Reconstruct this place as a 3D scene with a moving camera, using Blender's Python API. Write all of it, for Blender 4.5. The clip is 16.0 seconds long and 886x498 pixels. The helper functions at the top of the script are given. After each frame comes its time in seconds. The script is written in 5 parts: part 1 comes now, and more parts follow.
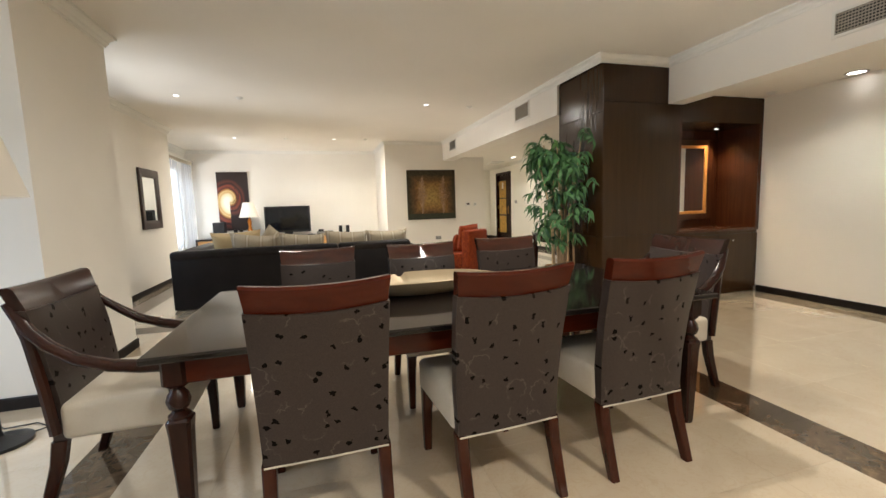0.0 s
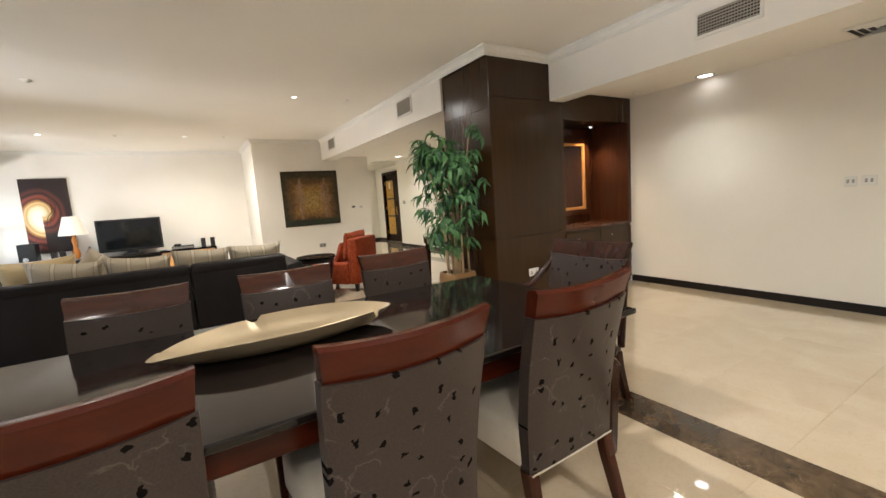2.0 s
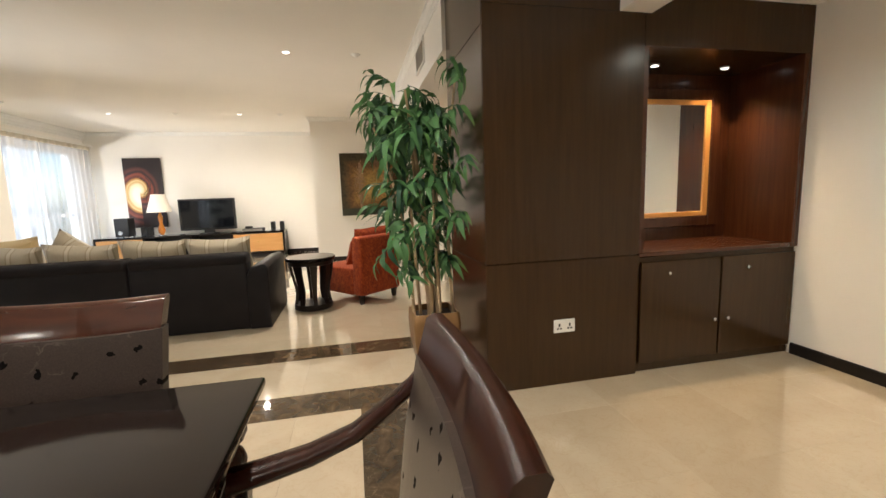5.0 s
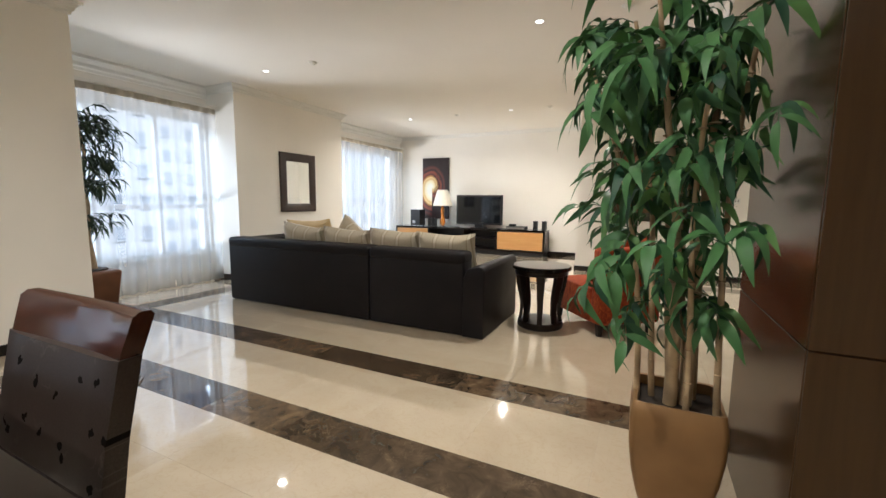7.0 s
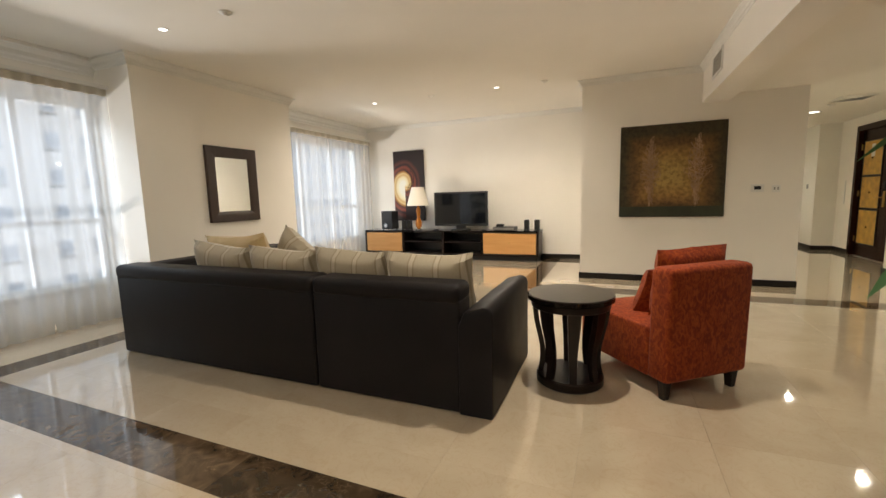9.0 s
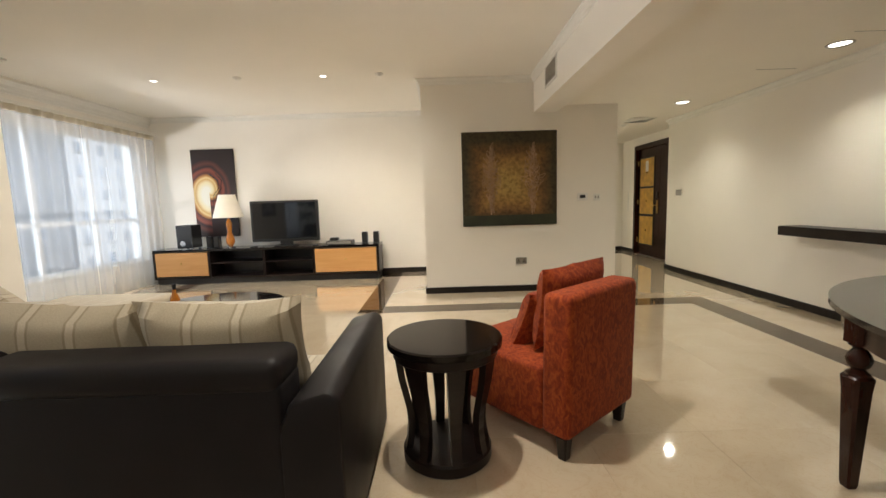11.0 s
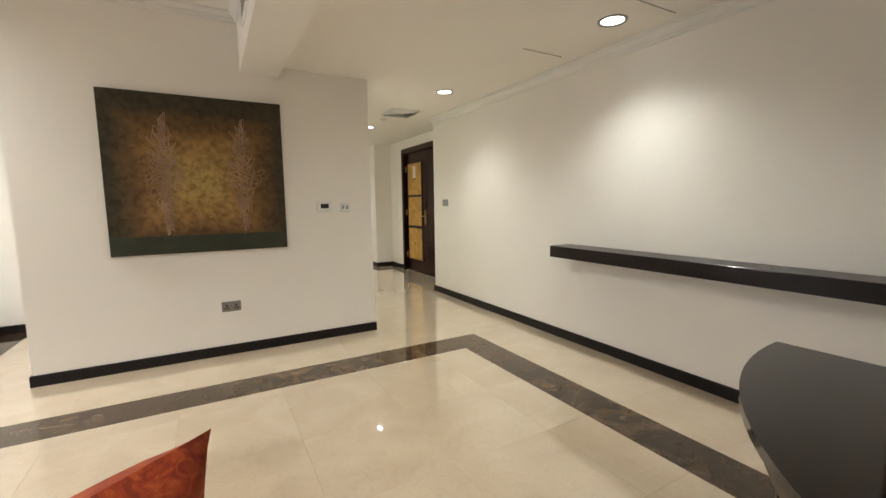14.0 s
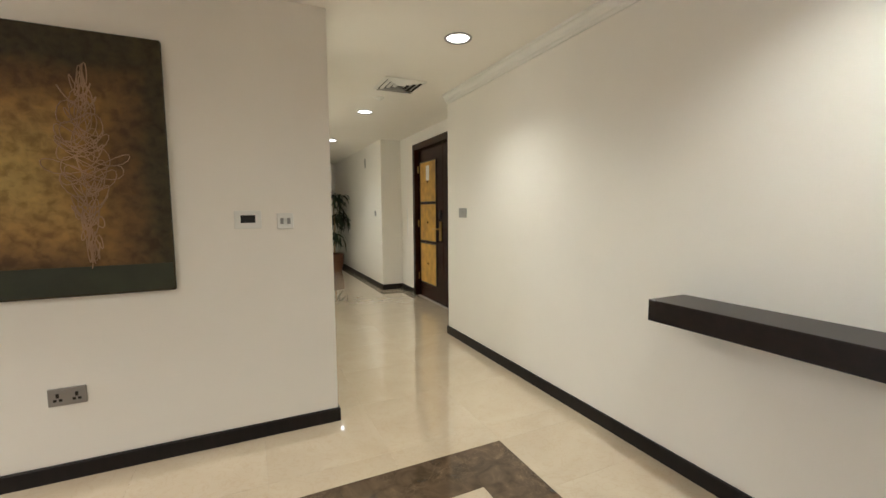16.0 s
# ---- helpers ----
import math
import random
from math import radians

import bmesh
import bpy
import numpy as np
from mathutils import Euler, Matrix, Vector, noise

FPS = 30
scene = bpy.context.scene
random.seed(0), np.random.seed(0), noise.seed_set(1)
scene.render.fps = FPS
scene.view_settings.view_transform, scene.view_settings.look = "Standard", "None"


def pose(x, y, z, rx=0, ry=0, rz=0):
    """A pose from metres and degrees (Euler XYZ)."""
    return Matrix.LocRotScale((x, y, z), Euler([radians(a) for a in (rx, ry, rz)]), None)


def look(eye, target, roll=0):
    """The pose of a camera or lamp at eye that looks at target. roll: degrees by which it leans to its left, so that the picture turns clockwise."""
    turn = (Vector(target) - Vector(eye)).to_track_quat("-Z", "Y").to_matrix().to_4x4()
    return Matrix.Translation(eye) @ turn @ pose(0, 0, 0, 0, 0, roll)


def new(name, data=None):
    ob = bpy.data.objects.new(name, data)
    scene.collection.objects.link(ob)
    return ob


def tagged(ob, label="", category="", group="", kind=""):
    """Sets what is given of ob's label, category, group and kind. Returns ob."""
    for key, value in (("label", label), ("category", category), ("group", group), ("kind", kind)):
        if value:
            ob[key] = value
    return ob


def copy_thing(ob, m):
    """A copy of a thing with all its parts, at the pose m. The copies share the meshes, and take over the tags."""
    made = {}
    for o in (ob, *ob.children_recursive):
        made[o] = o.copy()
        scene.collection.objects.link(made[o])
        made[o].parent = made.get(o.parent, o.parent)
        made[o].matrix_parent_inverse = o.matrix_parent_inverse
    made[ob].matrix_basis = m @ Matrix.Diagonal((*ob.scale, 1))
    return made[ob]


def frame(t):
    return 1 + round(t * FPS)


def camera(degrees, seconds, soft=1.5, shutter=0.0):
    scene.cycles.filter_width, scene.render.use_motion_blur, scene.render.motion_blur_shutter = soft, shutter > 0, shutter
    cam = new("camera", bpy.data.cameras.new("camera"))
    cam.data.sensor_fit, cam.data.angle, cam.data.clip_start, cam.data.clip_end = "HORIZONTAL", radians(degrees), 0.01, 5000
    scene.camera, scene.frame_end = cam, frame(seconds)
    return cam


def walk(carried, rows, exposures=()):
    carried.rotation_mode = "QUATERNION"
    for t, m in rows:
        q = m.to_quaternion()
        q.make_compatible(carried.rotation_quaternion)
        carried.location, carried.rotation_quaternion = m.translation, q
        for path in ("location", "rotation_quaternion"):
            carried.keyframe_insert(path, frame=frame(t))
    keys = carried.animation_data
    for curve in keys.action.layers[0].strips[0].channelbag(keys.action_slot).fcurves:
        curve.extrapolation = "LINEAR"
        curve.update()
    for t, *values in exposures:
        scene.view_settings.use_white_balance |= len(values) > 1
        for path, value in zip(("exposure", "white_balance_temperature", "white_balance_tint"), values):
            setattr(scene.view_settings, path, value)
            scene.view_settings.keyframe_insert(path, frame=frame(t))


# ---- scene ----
cam = camera(94.1, 16.0)
METRES, EYE, TILT, LEAN, TURN = 10.0, 1.25, 0.0, 0.0, -16.5
PATH = [
    (0, (0.074, -0.452, 1.237), (0.626, 1.459, 1.025), -1.8),
    (0.5, (0.128, -0.185, 1.281), (0.862, 1.664, 1.074), -2.9),
    (1, (0.141, -0.092, 1.302), (1.018, 1.693, 1.098), -3.5),
    (1.5, (0.184, -0.062, 1.295), (1.159, 1.669, 1.065), -3.6),
    (2, (0.323, 0.04, 1.303), (1.349, 1.739, 1.059), -4.0),
    (2.5, (0.563, 0.182, 1.296), (1.637, 1.856, 1.08), -3.5),
    (3, (0.845, 0.345, 1.305), (1.935, 2.009, 1.091), -3.1),
    (3.2, (0.968, 0.417, 1.301), (2.044, 2.088, 1.087), -2.7),
    (5.3, (2.44, 1.246, 1.241), (2.706, 3.209, 0.966), -1.7),
    (5.5, (2.482, 1.302, 1.232), (2.652, 3.275, 0.95), -1.4),
    (6, (2.643, 1.534, 1.234), (2.487, 3.513, 0.988), -0.8),
    (6.5, (2.743, 1.817, 1.224), (2.187, 3.724, 0.996), 0.5),
    (7, (2.682, 2.124, 1.21), (1.808, 3.908, 0.975), 0.5),
    (7.5, (2.573, 2.418, 1.237), (1.537, 4.113, 1.002), -0.2),
    (8, (2.369, 2.718, 1.269), (1.324, 4.405, 1.022), -0.5),
    (8.5, (2.226, 3.021, 1.246), (1.285, 4.768, 0.991), -1.2),
    (9, (2.071, 3.321, 1.245), (1.302, 5.15, 0.994), -1.6),
    (9.2, (2.025, 3.435, 1.254), (1.347, 5.3, 1.012), -1.8),
    (11.3, (1.803, 4.267, 1.234), (1.932, 6.25, 1.005), -2.3),
    (11.5, (1.803, 4.345, 1.236), (2.017, 6.321, 1.01), -2.8),
    (12, (1.856, 4.512, 1.217), (2.269, 6.454, 0.975), -2.7),
    (12.5, (2.05, 4.802, 1.251), (2.676, 6.685, 0.999), -2.5),
    (13, (2.28, 5.118, 1.257), (3.112, 6.919, 1.01), -2.4),
    (13.5, (2.527, 5.443, 1.264), (3.46, 7.198, 1.04), -1.6),
    (14, (2.777, 5.773, 1.258), (3.748, 7.507, 1.038), -0.8),
    (14.5, (3.015, 6.107, 1.272), (4.004, 7.831, 1.044), -1.1),
    (15, (3.249, 6.451, 1.272), (4.19, 8.199, 1.035), -0.7),
    (15.5, (3.475, 6.809, 1.289), (4.388, 8.575, 1.07), -0.4),
    (16, (3.702, 7.155, 1.285), (4.549, 8.957, 1.101), -0.4),
]
walk(cam, [(t, look(eye, target, roll)) for t, eye, target, roll in PATH], exposures=((0, 0.46, 6050, 11), (2.5, 0.56, 5950, 12), (5.5, 0.54, 6250, 12), (7, 0.34, 5800, 11), (8, 0.22, 5950, 11), (9, 0.05, 6600, 12), (11.5, 0.22, 6150, 11), (13, 0.46, 5800, 12), (16, 0.40, 5700, 11)))

# ---- world, sun, exposure ----
world = bpy.data.worlds.new("sky")
scene.world = world
world.use_nodes = True
_n, _l = world.node_tree.nodes, world.node_tree.links
sky = _n.new("ShaderNodeTexSky")
sky.sky_type, sky.sun_disc, sky.sun_elevation, sky.sun_rotation = "NISHITA", False, radians(52), radians(100)
_l.new(sky.outputs[0], _n["Background"].inputs[0])
_n["Background"].inputs[1].default_value = 0.13

sun = new("sun", bpy.data.lights.new("sun", "SUN"))
sun.data.energy, sun.data.angle, sun.data.color = 4.6, radians(0.6), (1.0, 0.96, 0.9)
sun.matrix_world = look((60, 12, 80), (0, 0, 0))


def area(name, eye, target, w, h, power, colour):
    ob = new(name, bpy.data.lights.new(name, "AREA"))
    ob.data.shape, ob.data.size, ob.data.size_y, ob.data.energy, ob.data.color = "RECTANGLE", w, h, power, colour
    ob.matrix_world = look(eye, target)
    return ob


DAY = (0.74, 0.87, 1.0)
# Unseen area lamps added outside each window, filling in for sky and bounce light.
for _y, _w, _p, _q in ((5.07, 2.6, 120, 4.6), (9.85, 3.0, 200, 2.0), (0.90, 3.0, 520, 3.2)):
    area("sky_fill_lamp", (-6.4, _y, 4.3), (-2.0, _y, 1.4), _w, 2.0, _p, DAY)
    area("ground_bounce_fill_lamp", (-14.0, _y, -2.9), (-1.5, _y, 1.4), _w * 1.4, 2.2, _p * _q, (1.0, 0.97, 0.92))


def spot(name, x, y, z, power, colour, angle=85, blend=0.6, target=None):
    ob = new(name, bpy.data.lights.new(name, "SPOT"))
    ob.data.energy, ob.data.color, ob.data.spot_size, ob.data.spot_blend, ob.data.shadow_soft_size = power, colour, radians(angle), blend, 0.04
    ob.matrix_world = look((x, y, z), target or (x + 0.001, y, 0))
    return ob


WARM, HALLC = (1.0, 0.92, 0.77), (1.0, 0.965, 0.78)
# Pair at y 2.4 guessed from tabletop glints; pair at -0.9 is added fill.
MAIN_LIGHTS = [(-1.7, 5.98), (1.73, 5.98), (-1.63, 9.4), (0.43, 9.4), (0.1, 2.4), (1.7, 2.4), (0.1, -0.9), (1.7, -0.9)]
# The last hall lamp is unseen and has no fitting built.
HALL_LIGHTS = [(5.15, 7.7), (5.02, 9.7), (4.97, 11.95), (4.97, 14.05), (5.3, 2.5), (5.2, -0.4)]
for (_x, _y), _p in zip(MAIN_LIGHTS, (12, 160, 120, 230, 35, 130, 80, 150)):
    spot("downlight_or_fill_lamp", _x, _y, 2.77, _p, WARM, 170, 1.0)
for _x, _y in HALL_LIGHTS:
    spot("downlight_or_fill_lamp", _x - (0.03 if _y > 3 else 0.5), _y, 2.41, 62 if _y > 3 else 38, HALLC, 150, 1.0, (_x - 0.9, _y, 0))
for _x in (4.5, 5.1):
    spot("nook_lamp", _x, 3.86, 2.10, 32, (1.0, 0.72, 0.42), 100, 0.6)

# ---- materials ----


def ramp(nt, fac, stops):
    r = nt.nodes.new("ShaderNodeValToRGB")
    el = r.color_ramp.elements
    while len(el) < len(stops):
        el.new(0.5)
    for e, (p, c) in zip(el, stops):
        e.position, e.color = p, (*c, 1)
    nt.links.new(fac, r.inputs[0])
    return r.outputs[0]


def node(nt, kind, **kw):
    n = nt.nodes.new(kind)
    for k, v in kw.items():
        n.inputs[k].default_value = v
    return n


def coords(nt, scale=(1, 1, 1), rot=(0, 0, 0)):
    tc = nt.nodes.new("ShaderNodeTexCoord")
    mp = nt.nodes.new("ShaderNodeMapping")
    mp.inputs["Scale"].default_value = scale
    mp.inputs["Rotation"].default_value = [radians(a) for a in rot]
    nt.links.new(tc.outputs["Object"], mp.inputs[0])
    return mp.outputs[0]


def mix(nt, a, b, fac, mode="MIX"):
    m = nt.nodes.new("ShaderNodeMix")
    m.data_type, m.blend_type = "RGBA", mode
    for sock, v in ((m.inputs[0], fac), (m.inputs[6], a), (m.inputs[7], b)):
        if isinstance(v, (int, float)):
            sock.default_value = v
        elif isinstance(v, tuple):
            sock.default_value = (*v, 1)
        else:
            nt.links.new(v, sock)
    return m.outputs[2]


def basic(name, rough=0.5, metal=0.0, coat=0.0, spec=0.5):
    m = bpy.data.materials.new(name)
    m.use_nodes = True
    b = m.node_tree.nodes["Principled BSDF"]
    b.inputs["Roughness"].default_value, b.inputs["Metallic"].default_value = rough, metal
    b.inputs["Coat Weight"].default_value, b.inputs["Coat Roughness"].default_value = coat, 0.08
    b.inputs["Specular IOR Level"].default_value = spec
    return m, m.node_tree, b


def bump(nt, b, height, strength=0.2, dist=0.002):
    n = node(nt, "ShaderNodeBump", Strength=strength, Distance=dist)
    nt.links.new(height, n.inputs["Height"])
    nt.links.new(n.outputs[0], b.inputs["Normal"])


def plain(name, col, rough=0.5, metal=0.0, coat=0.0, vary=0.12, scale=6, grain=60, bumpy=0.15, spec=0.5):
    """Paint, plastic or metal: base colour with a coarse and a fine variation and a slight relief."""
    m, nt, b = basic(name, rough, metal, coat, spec)
    c = coords(nt)
    n1 = node(nt, "ShaderNodeTexNoise", Scale=scale, Detail=4.0)
    n2 = node(nt, "ShaderNodeTexNoise", Scale=grain, Detail=3.0)
    nt.links.new(c, n1.inputs[0]), nt.links.new(c, n2.inputs[0])
    lo, hi = tuple(v * (1 - vary) for v in col), tuple(min(1, v * (1 + vary)) for v in col)
    nt.links.new(ramp(nt, n1.outputs[0], [(0.3, lo), (0.7, hi)]), b.inputs["Base Color"])
    bump(nt, b, n2.outputs[0], bumpy)
    rr = node(nt, "ShaderNodeMapRange", **{"To Min": max(0.02, rough * 0.85), "To Max": min(1, rough * 1.2)})
    nt.links.new(n1.outputs[0], rr.inputs[0]), nt.links.new(rr.outputs[0], b.inputs["Roughness"])
    return m


def wood(name, dark, light, rough=0.25, coat=0.4, scale=(1, 1, 0.12), rot=(0, 0, 0), fine=30, spec=0.5):
    m, nt, b = basic(name, rough, 0, coat, spec)
    c = coords(nt, scale, rot)
    n1 = node(nt, "ShaderNodeTexNoise", Scale=fine, Detail=6.0, Distortion=0.6)
    n2 = node(nt, "ShaderNodeTexNoise", Scale=4.0, Detail=3.0)
    nt.links.new(c, n1.inputs[0]), nt.links.new(c, n2.inputs[0])
    a = ramp(nt, n1.outputs[0], [(0.3, dark), (0.7, light)])
    nt.links.new(mix(nt, a, ramp(nt, n2.outputs[0], [(0.3, dark), (0.8, light)]), 0.35), b.inputs["Base Color"])
    bump(nt, b, n1.outputs[0], 0.08, 0.001)
    return m


def cream_marble():
    m, nt, b = basic("cream_marble", 0.03, 0, 1.0, 1.0)
    b.inputs["Coat Roughness"].default_value = 0.02
    g = nt.nodes.new("ShaderNodeNewGeometry")
    oi = nt.nodes.new("ShaderNodeObjectInfo")
    off = nt.nodes.new("ShaderNodeVectorMath")
    off.operation = "SCALE"
    off.inputs[3].default_value = 3.0
    nt.links.new(oi.outputs["Random"], off.inputs[0])
    add = nt.nodes.new("ShaderNodeVectorMath")
    nt.links.new(g.outputs["Position"], add.inputs[0]), nt.links.new(off.outputs[0], add.inputs[1])
    n1 = node(nt, "ShaderNodeTexNoise", Scale=1.7, Detail=6.0, Distortion=1.4)
    n2 = node(nt, "ShaderNodeTexNoise", Scale=9.0, Detail=8.0, Distortion=2.5)
    for n in (n1, n2):
        nt.links.new(add.outputs[0], n.inputs[0])
    a = ramp(nt, n1.outputs[0], [(0.3, (0.53, 0.425, 0.300)), (0.7, (0.60, 0.495, 0.36))])
    v = ramp(nt, n2.outputs[0], [(0.47, (1, 1, 1)), (0.5, (0.9, 0.86, 0.80)), (0.53, (1, 1, 1))])
    col = mix(nt, a, v, 0.55, "MULTIPLY")
    tone = ramp(nt, oi.outputs["Random"], [(0.0, (0.975, 0.975, 0.97)), (1.0, (1.0, 1.0, 1.0))])
    nt.links.new(mix(nt, col, tone, 1.0, "MULTIPLY"), b.inputs["Base Color"])
    rr = node(nt, "ShaderNodeMapRange", **{"To Min": 0.03, "To Max": 0.06})
    nt.links.new(n1.outputs[0], rr.inputs[0]), nt.links.new(rr.outputs[0], b.inputs["Roughness"])
    return m


def brown_marble():
    m, nt, b = basic("brown_marble", 0.03, 0, 0.0, 0.55)
    g = nt.nodes.new("ShaderNodeNewGeometry")
    oi = nt.nodes.new("ShaderNodeObjectInfo")
    n1 = node(nt, "ShaderNodeTexNoise", Scale=9.0, Detail=7.0, Distortion=1.2)
    vo = node(nt, "ShaderNodeTexVoronoi", Scale=24.0)
    vo.feature = "DISTANCE_TO_EDGE"
    wob = node(nt, "ShaderNodeTexNoise", Scale=5.0, Detail=5.0)
    nt.links.new(g.outputs["Position"], wob.inputs[0])
    mp = mix(nt, g.outputs["Position"], wob.outputs[1], 0.35, "ADD")
    nt.links.new(mp, vo.inputs[0]), nt.links.new(g.outputs["Position"], n1.inputs[0])
    a = ramp(nt, n1.outputs[0], [(0.3, (0.030, 0.019, 0.011)), (0.6, (0.085, 0.055, 0.032)), (0.8, (0.16, 0.11, 0.065))])
    v = ramp(nt, vo.outputs["Distance"], [(0.0, (0.13, 0.095, 0.06)), (0.015, (0.05, 0.035, 0.02)), (0.05, (0, 0, 0))])
    pick = ramp(nt, wob.outputs[0], [(0.48, (0, 0, 0)), (0.62, (1, 1, 1))])
    v2 = mix(nt, v, pick, 1.0, "MULTIPLY")
    tone = ramp(nt, oi.outputs["Random"], [(0.0, (0.7, 0.7, 0.7)), (1.0, (1.5, 1.5, 1.45))])
    nt.links.new(mix(nt, mix(nt, a, tone, 1.0, "MULTIPLY"), v2, 1.0, "ADD"), b.inputs["Base Color"])
    return m


def blossom_fabric():
    """Dark brown satin with scattered black blossoms and thin pale scrolls."""
    m, nt, b = basic("blossom_fabric", 0.36, 0, 0.0, 0.32)
    c = coords(nt, (1, 1, 1))
    sep = nt.nodes.new("ShaderNodeSeparateXYZ")
    nt.links.new(c, sep.inputs[0])
    flat = nt.nodes.new("ShaderNodeCombineXYZ")
    nt.links.new(sep.outputs[2], flat.inputs[1])
    oi = nt.nodes.new("ShaderNodeObjectInfo")
    sh = nt.nodes.new("ShaderNodeMath")
    sh.operation = "MULTIPLY_ADD"
    sh.inputs[1].default_value = 5.0
    nt.links.new(oi.outputs["Random"], sh.inputs[0]), nt.links.new(sep.outputs[0], sh.inputs[2]), nt.links.new(sh.outputs[0], flat.inputs[0])
    wob = node(nt, "ShaderNodeTexNoise", Scale=55.0, Detail=1.0)
    nt.links.new(flat.outputs[0], wob.inputs[0])
    sc = nt.nodes.new("ShaderNodeVectorMath")
    sc.operation = "SCALE"
    sc.inputs[3].default_value = 0.034
    nt.links.new(wob.outputs[1], sc.inputs[0])
    ad = nt.nodes.new("ShaderNodeVectorMath")
    nt.links.new(flat.outputs[0], ad.inputs[0]), nt.links.new(sc.outputs[0], ad.inputs[1])
    vo = node(nt, "ShaderNodeTexVoronoi", Scale=10.5, Randomness=0.95)
    vo.voronoi_dimensions = "2D"
    nt.links.new(ad.outputs[0], vo.inputs[0])
    dots = ramp(nt, vo.outputs["Distance"], [(0.0, (1, 1, 1)), (0.092, (1, 1, 1)), (0.105, (0, 0, 0))])
    vs = node(nt, "ShaderNodeTexVoronoi", Scale=7.5, Randomness=1.0)
    vs.voronoi_dimensions = "2D"
    nt.links.new(ad.outputs[0], vs.inputs[0])
    ring = ramp(nt, vs.outputs["Distance"], [(0.30, (0, 0, 0)), (0.33, (1, 1, 1)), (0.36, (0, 0, 0))])
    mask = node(nt, "ShaderNodeTexNoise", Scale=9.0, Detail=1.0)
    nt.links.new(flat.outputs[0], mask.inputs[0])
    mk = ramp(nt, mask.outputs[0], [(0.5, (0, 0, 0)), (0.58, (1, 1, 1))])
    scroll = mix(nt, ring, mk, 1.0, "MULTIPLY")
    weave = node(nt, "ShaderNodeTexNoise", Scale=220.0, Detail=2.0)
    nt.links.new(c, weave.inputs[0])
    base = ramp(nt, weave.outputs[0], [(0.3, (0.030, 0.021, 0.017)), (0.7, (0.046, 0.033, 0.028))])
    col = mix(nt, base, (0.085, 0.068, 0.060), scroll)
    col = mix(nt, col, (0.003, 0.002, 0.002), dots)
    ro = node(nt, "ShaderNodeMapRange", **{"To Min": 0.31, "To Max": 0.75})
    nt.links.new(dots, ro.inputs[0]), nt.links.new(ro.outputs[0], b.inputs["Roughness"])
    sp = node(nt, "ShaderNodeMapRange", **{"To Min": 0.32, "To Max": 0.08})
    nt.links.new(dots, sp.inputs[0]), nt.links.new(sp.outputs[0], b.inputs["Specular IOR Level"])
    nt.links.new(col, b.inputs["Base Color"])
    bump(nt, b, weave.outputs[0], 0.15, 0.0008)
    return m


def fabric(name, lo, hi, scale=300, rough=0.9, big=7, strength=0.4):
    m, nt, b = basic(name, rough, 0, 0, 0.3)
    c = coords(nt)
    n1 = node(nt, "ShaderNodeTexNoise", Scale=scale, Detail=2.0)
    n2 = node(nt, "ShaderNodeTexNoise", Scale=big, Detail=5.0)
    nt.links.new(c, n1.inputs[0]), nt.links.new(c, n2.inputs[0])
    nt.links.new(mix(nt, ramp(nt, n1.outputs[0], [(0.3, lo), (0.7, hi)]), ramp(nt, n2.outputs[0], [(0.35, lo), (0.65, hi)]), 0.5), b.inputs["Base Color"])
    b.inputs["Sheen Weight"].default_value = 0.25
    bump(nt, b, n1.outputs[0], strength, 0.001)
    return m


def chenille():
    m, nt, b = basic("rust_chenille", 0.85, 0, 0, 0.3)
    c = coords(nt, (1, 1, 0.6))
    vo = node(nt, "ShaderNodeTexNoise", Scale=34.0, Detail=7.0, Distortion=1.5)
    n2 = node(nt, "ShaderNodeTexNoise", Scale=260.0, Detail=2.0)
    nt.links.new(c, vo.inputs[0]), nt.links.new(c, n2.inputs[0])
    a = ramp(nt, vo.outputs[0], [(0.38, (0.20, 0.024, 0.005)), (0.5, (0.29, 0.041, 0.007)), (0.64, (0.38, 0.068, 0.011))])
    nt.links.new(mix(nt, a, ramp(nt, n2.outputs[0], [(0.3, (0.6, 0.6, 0.6)), (0.7, (1, 1, 1))]), 0.6, "MULTIPLY"), b.inputs["Base Color"])
    b.inputs["Sheen Weight"].default_value = 0.08
    b.inputs["Sheen Tint"].default_value = (1, 0.5, 0.3, 1)
    bump(nt, b, vo.outputs[0], 0.5, 0.004)
    return m


def striped():
    m, nt, b = basic("striped_beige_fabric", 0.7, 0, 0, 0.4)
    c = coords(nt)
    sep = nt.nodes.new("ShaderNodeSeparateXYZ")
    nt.links.new(c, sep.inputs[0])
    w = nt.nodes.new("ShaderNodeMath")
    w.operation = "PINGPONG"
    w.inputs[1].default_value = 0.085
    nt.links.new(sep.outputs[0], w.inputs[0])
    mr = node(nt, "ShaderNodeMapRange", **{"From Max": 0.085})
    nt.links.new(w.outputs[0], mr.inputs[0])
    A, B, C = (0.46, 0.39, 0.28), (0.33, 0.27, 0.18), (0.56, 0.495, 0.375)
    col = ramp(nt, mr.outputs[0], [(0.0, A), (0.72, A), (0.76, B), (0.82, B), (0.86, C), (1.0, C)])
    n1 = node(nt, "ShaderNodeTexNoise", Scale=240.0, Detail=2.0)
    nt.links.new(c, n1.inputs[0])
    nt.links.new(mix(nt, col, ramp(nt, n1.outputs[0], [(0.3, (0.82, 0.82, 0.82)), (0.7, (1, 1, 1))]), 1.0, "MULTIPLY"), b.inputs["Base Color"])
    b.inputs["Sheen Weight"].default_value = 0.3
    bump(nt, b, n1.outputs[0], 0.3, 0.001)
    return m


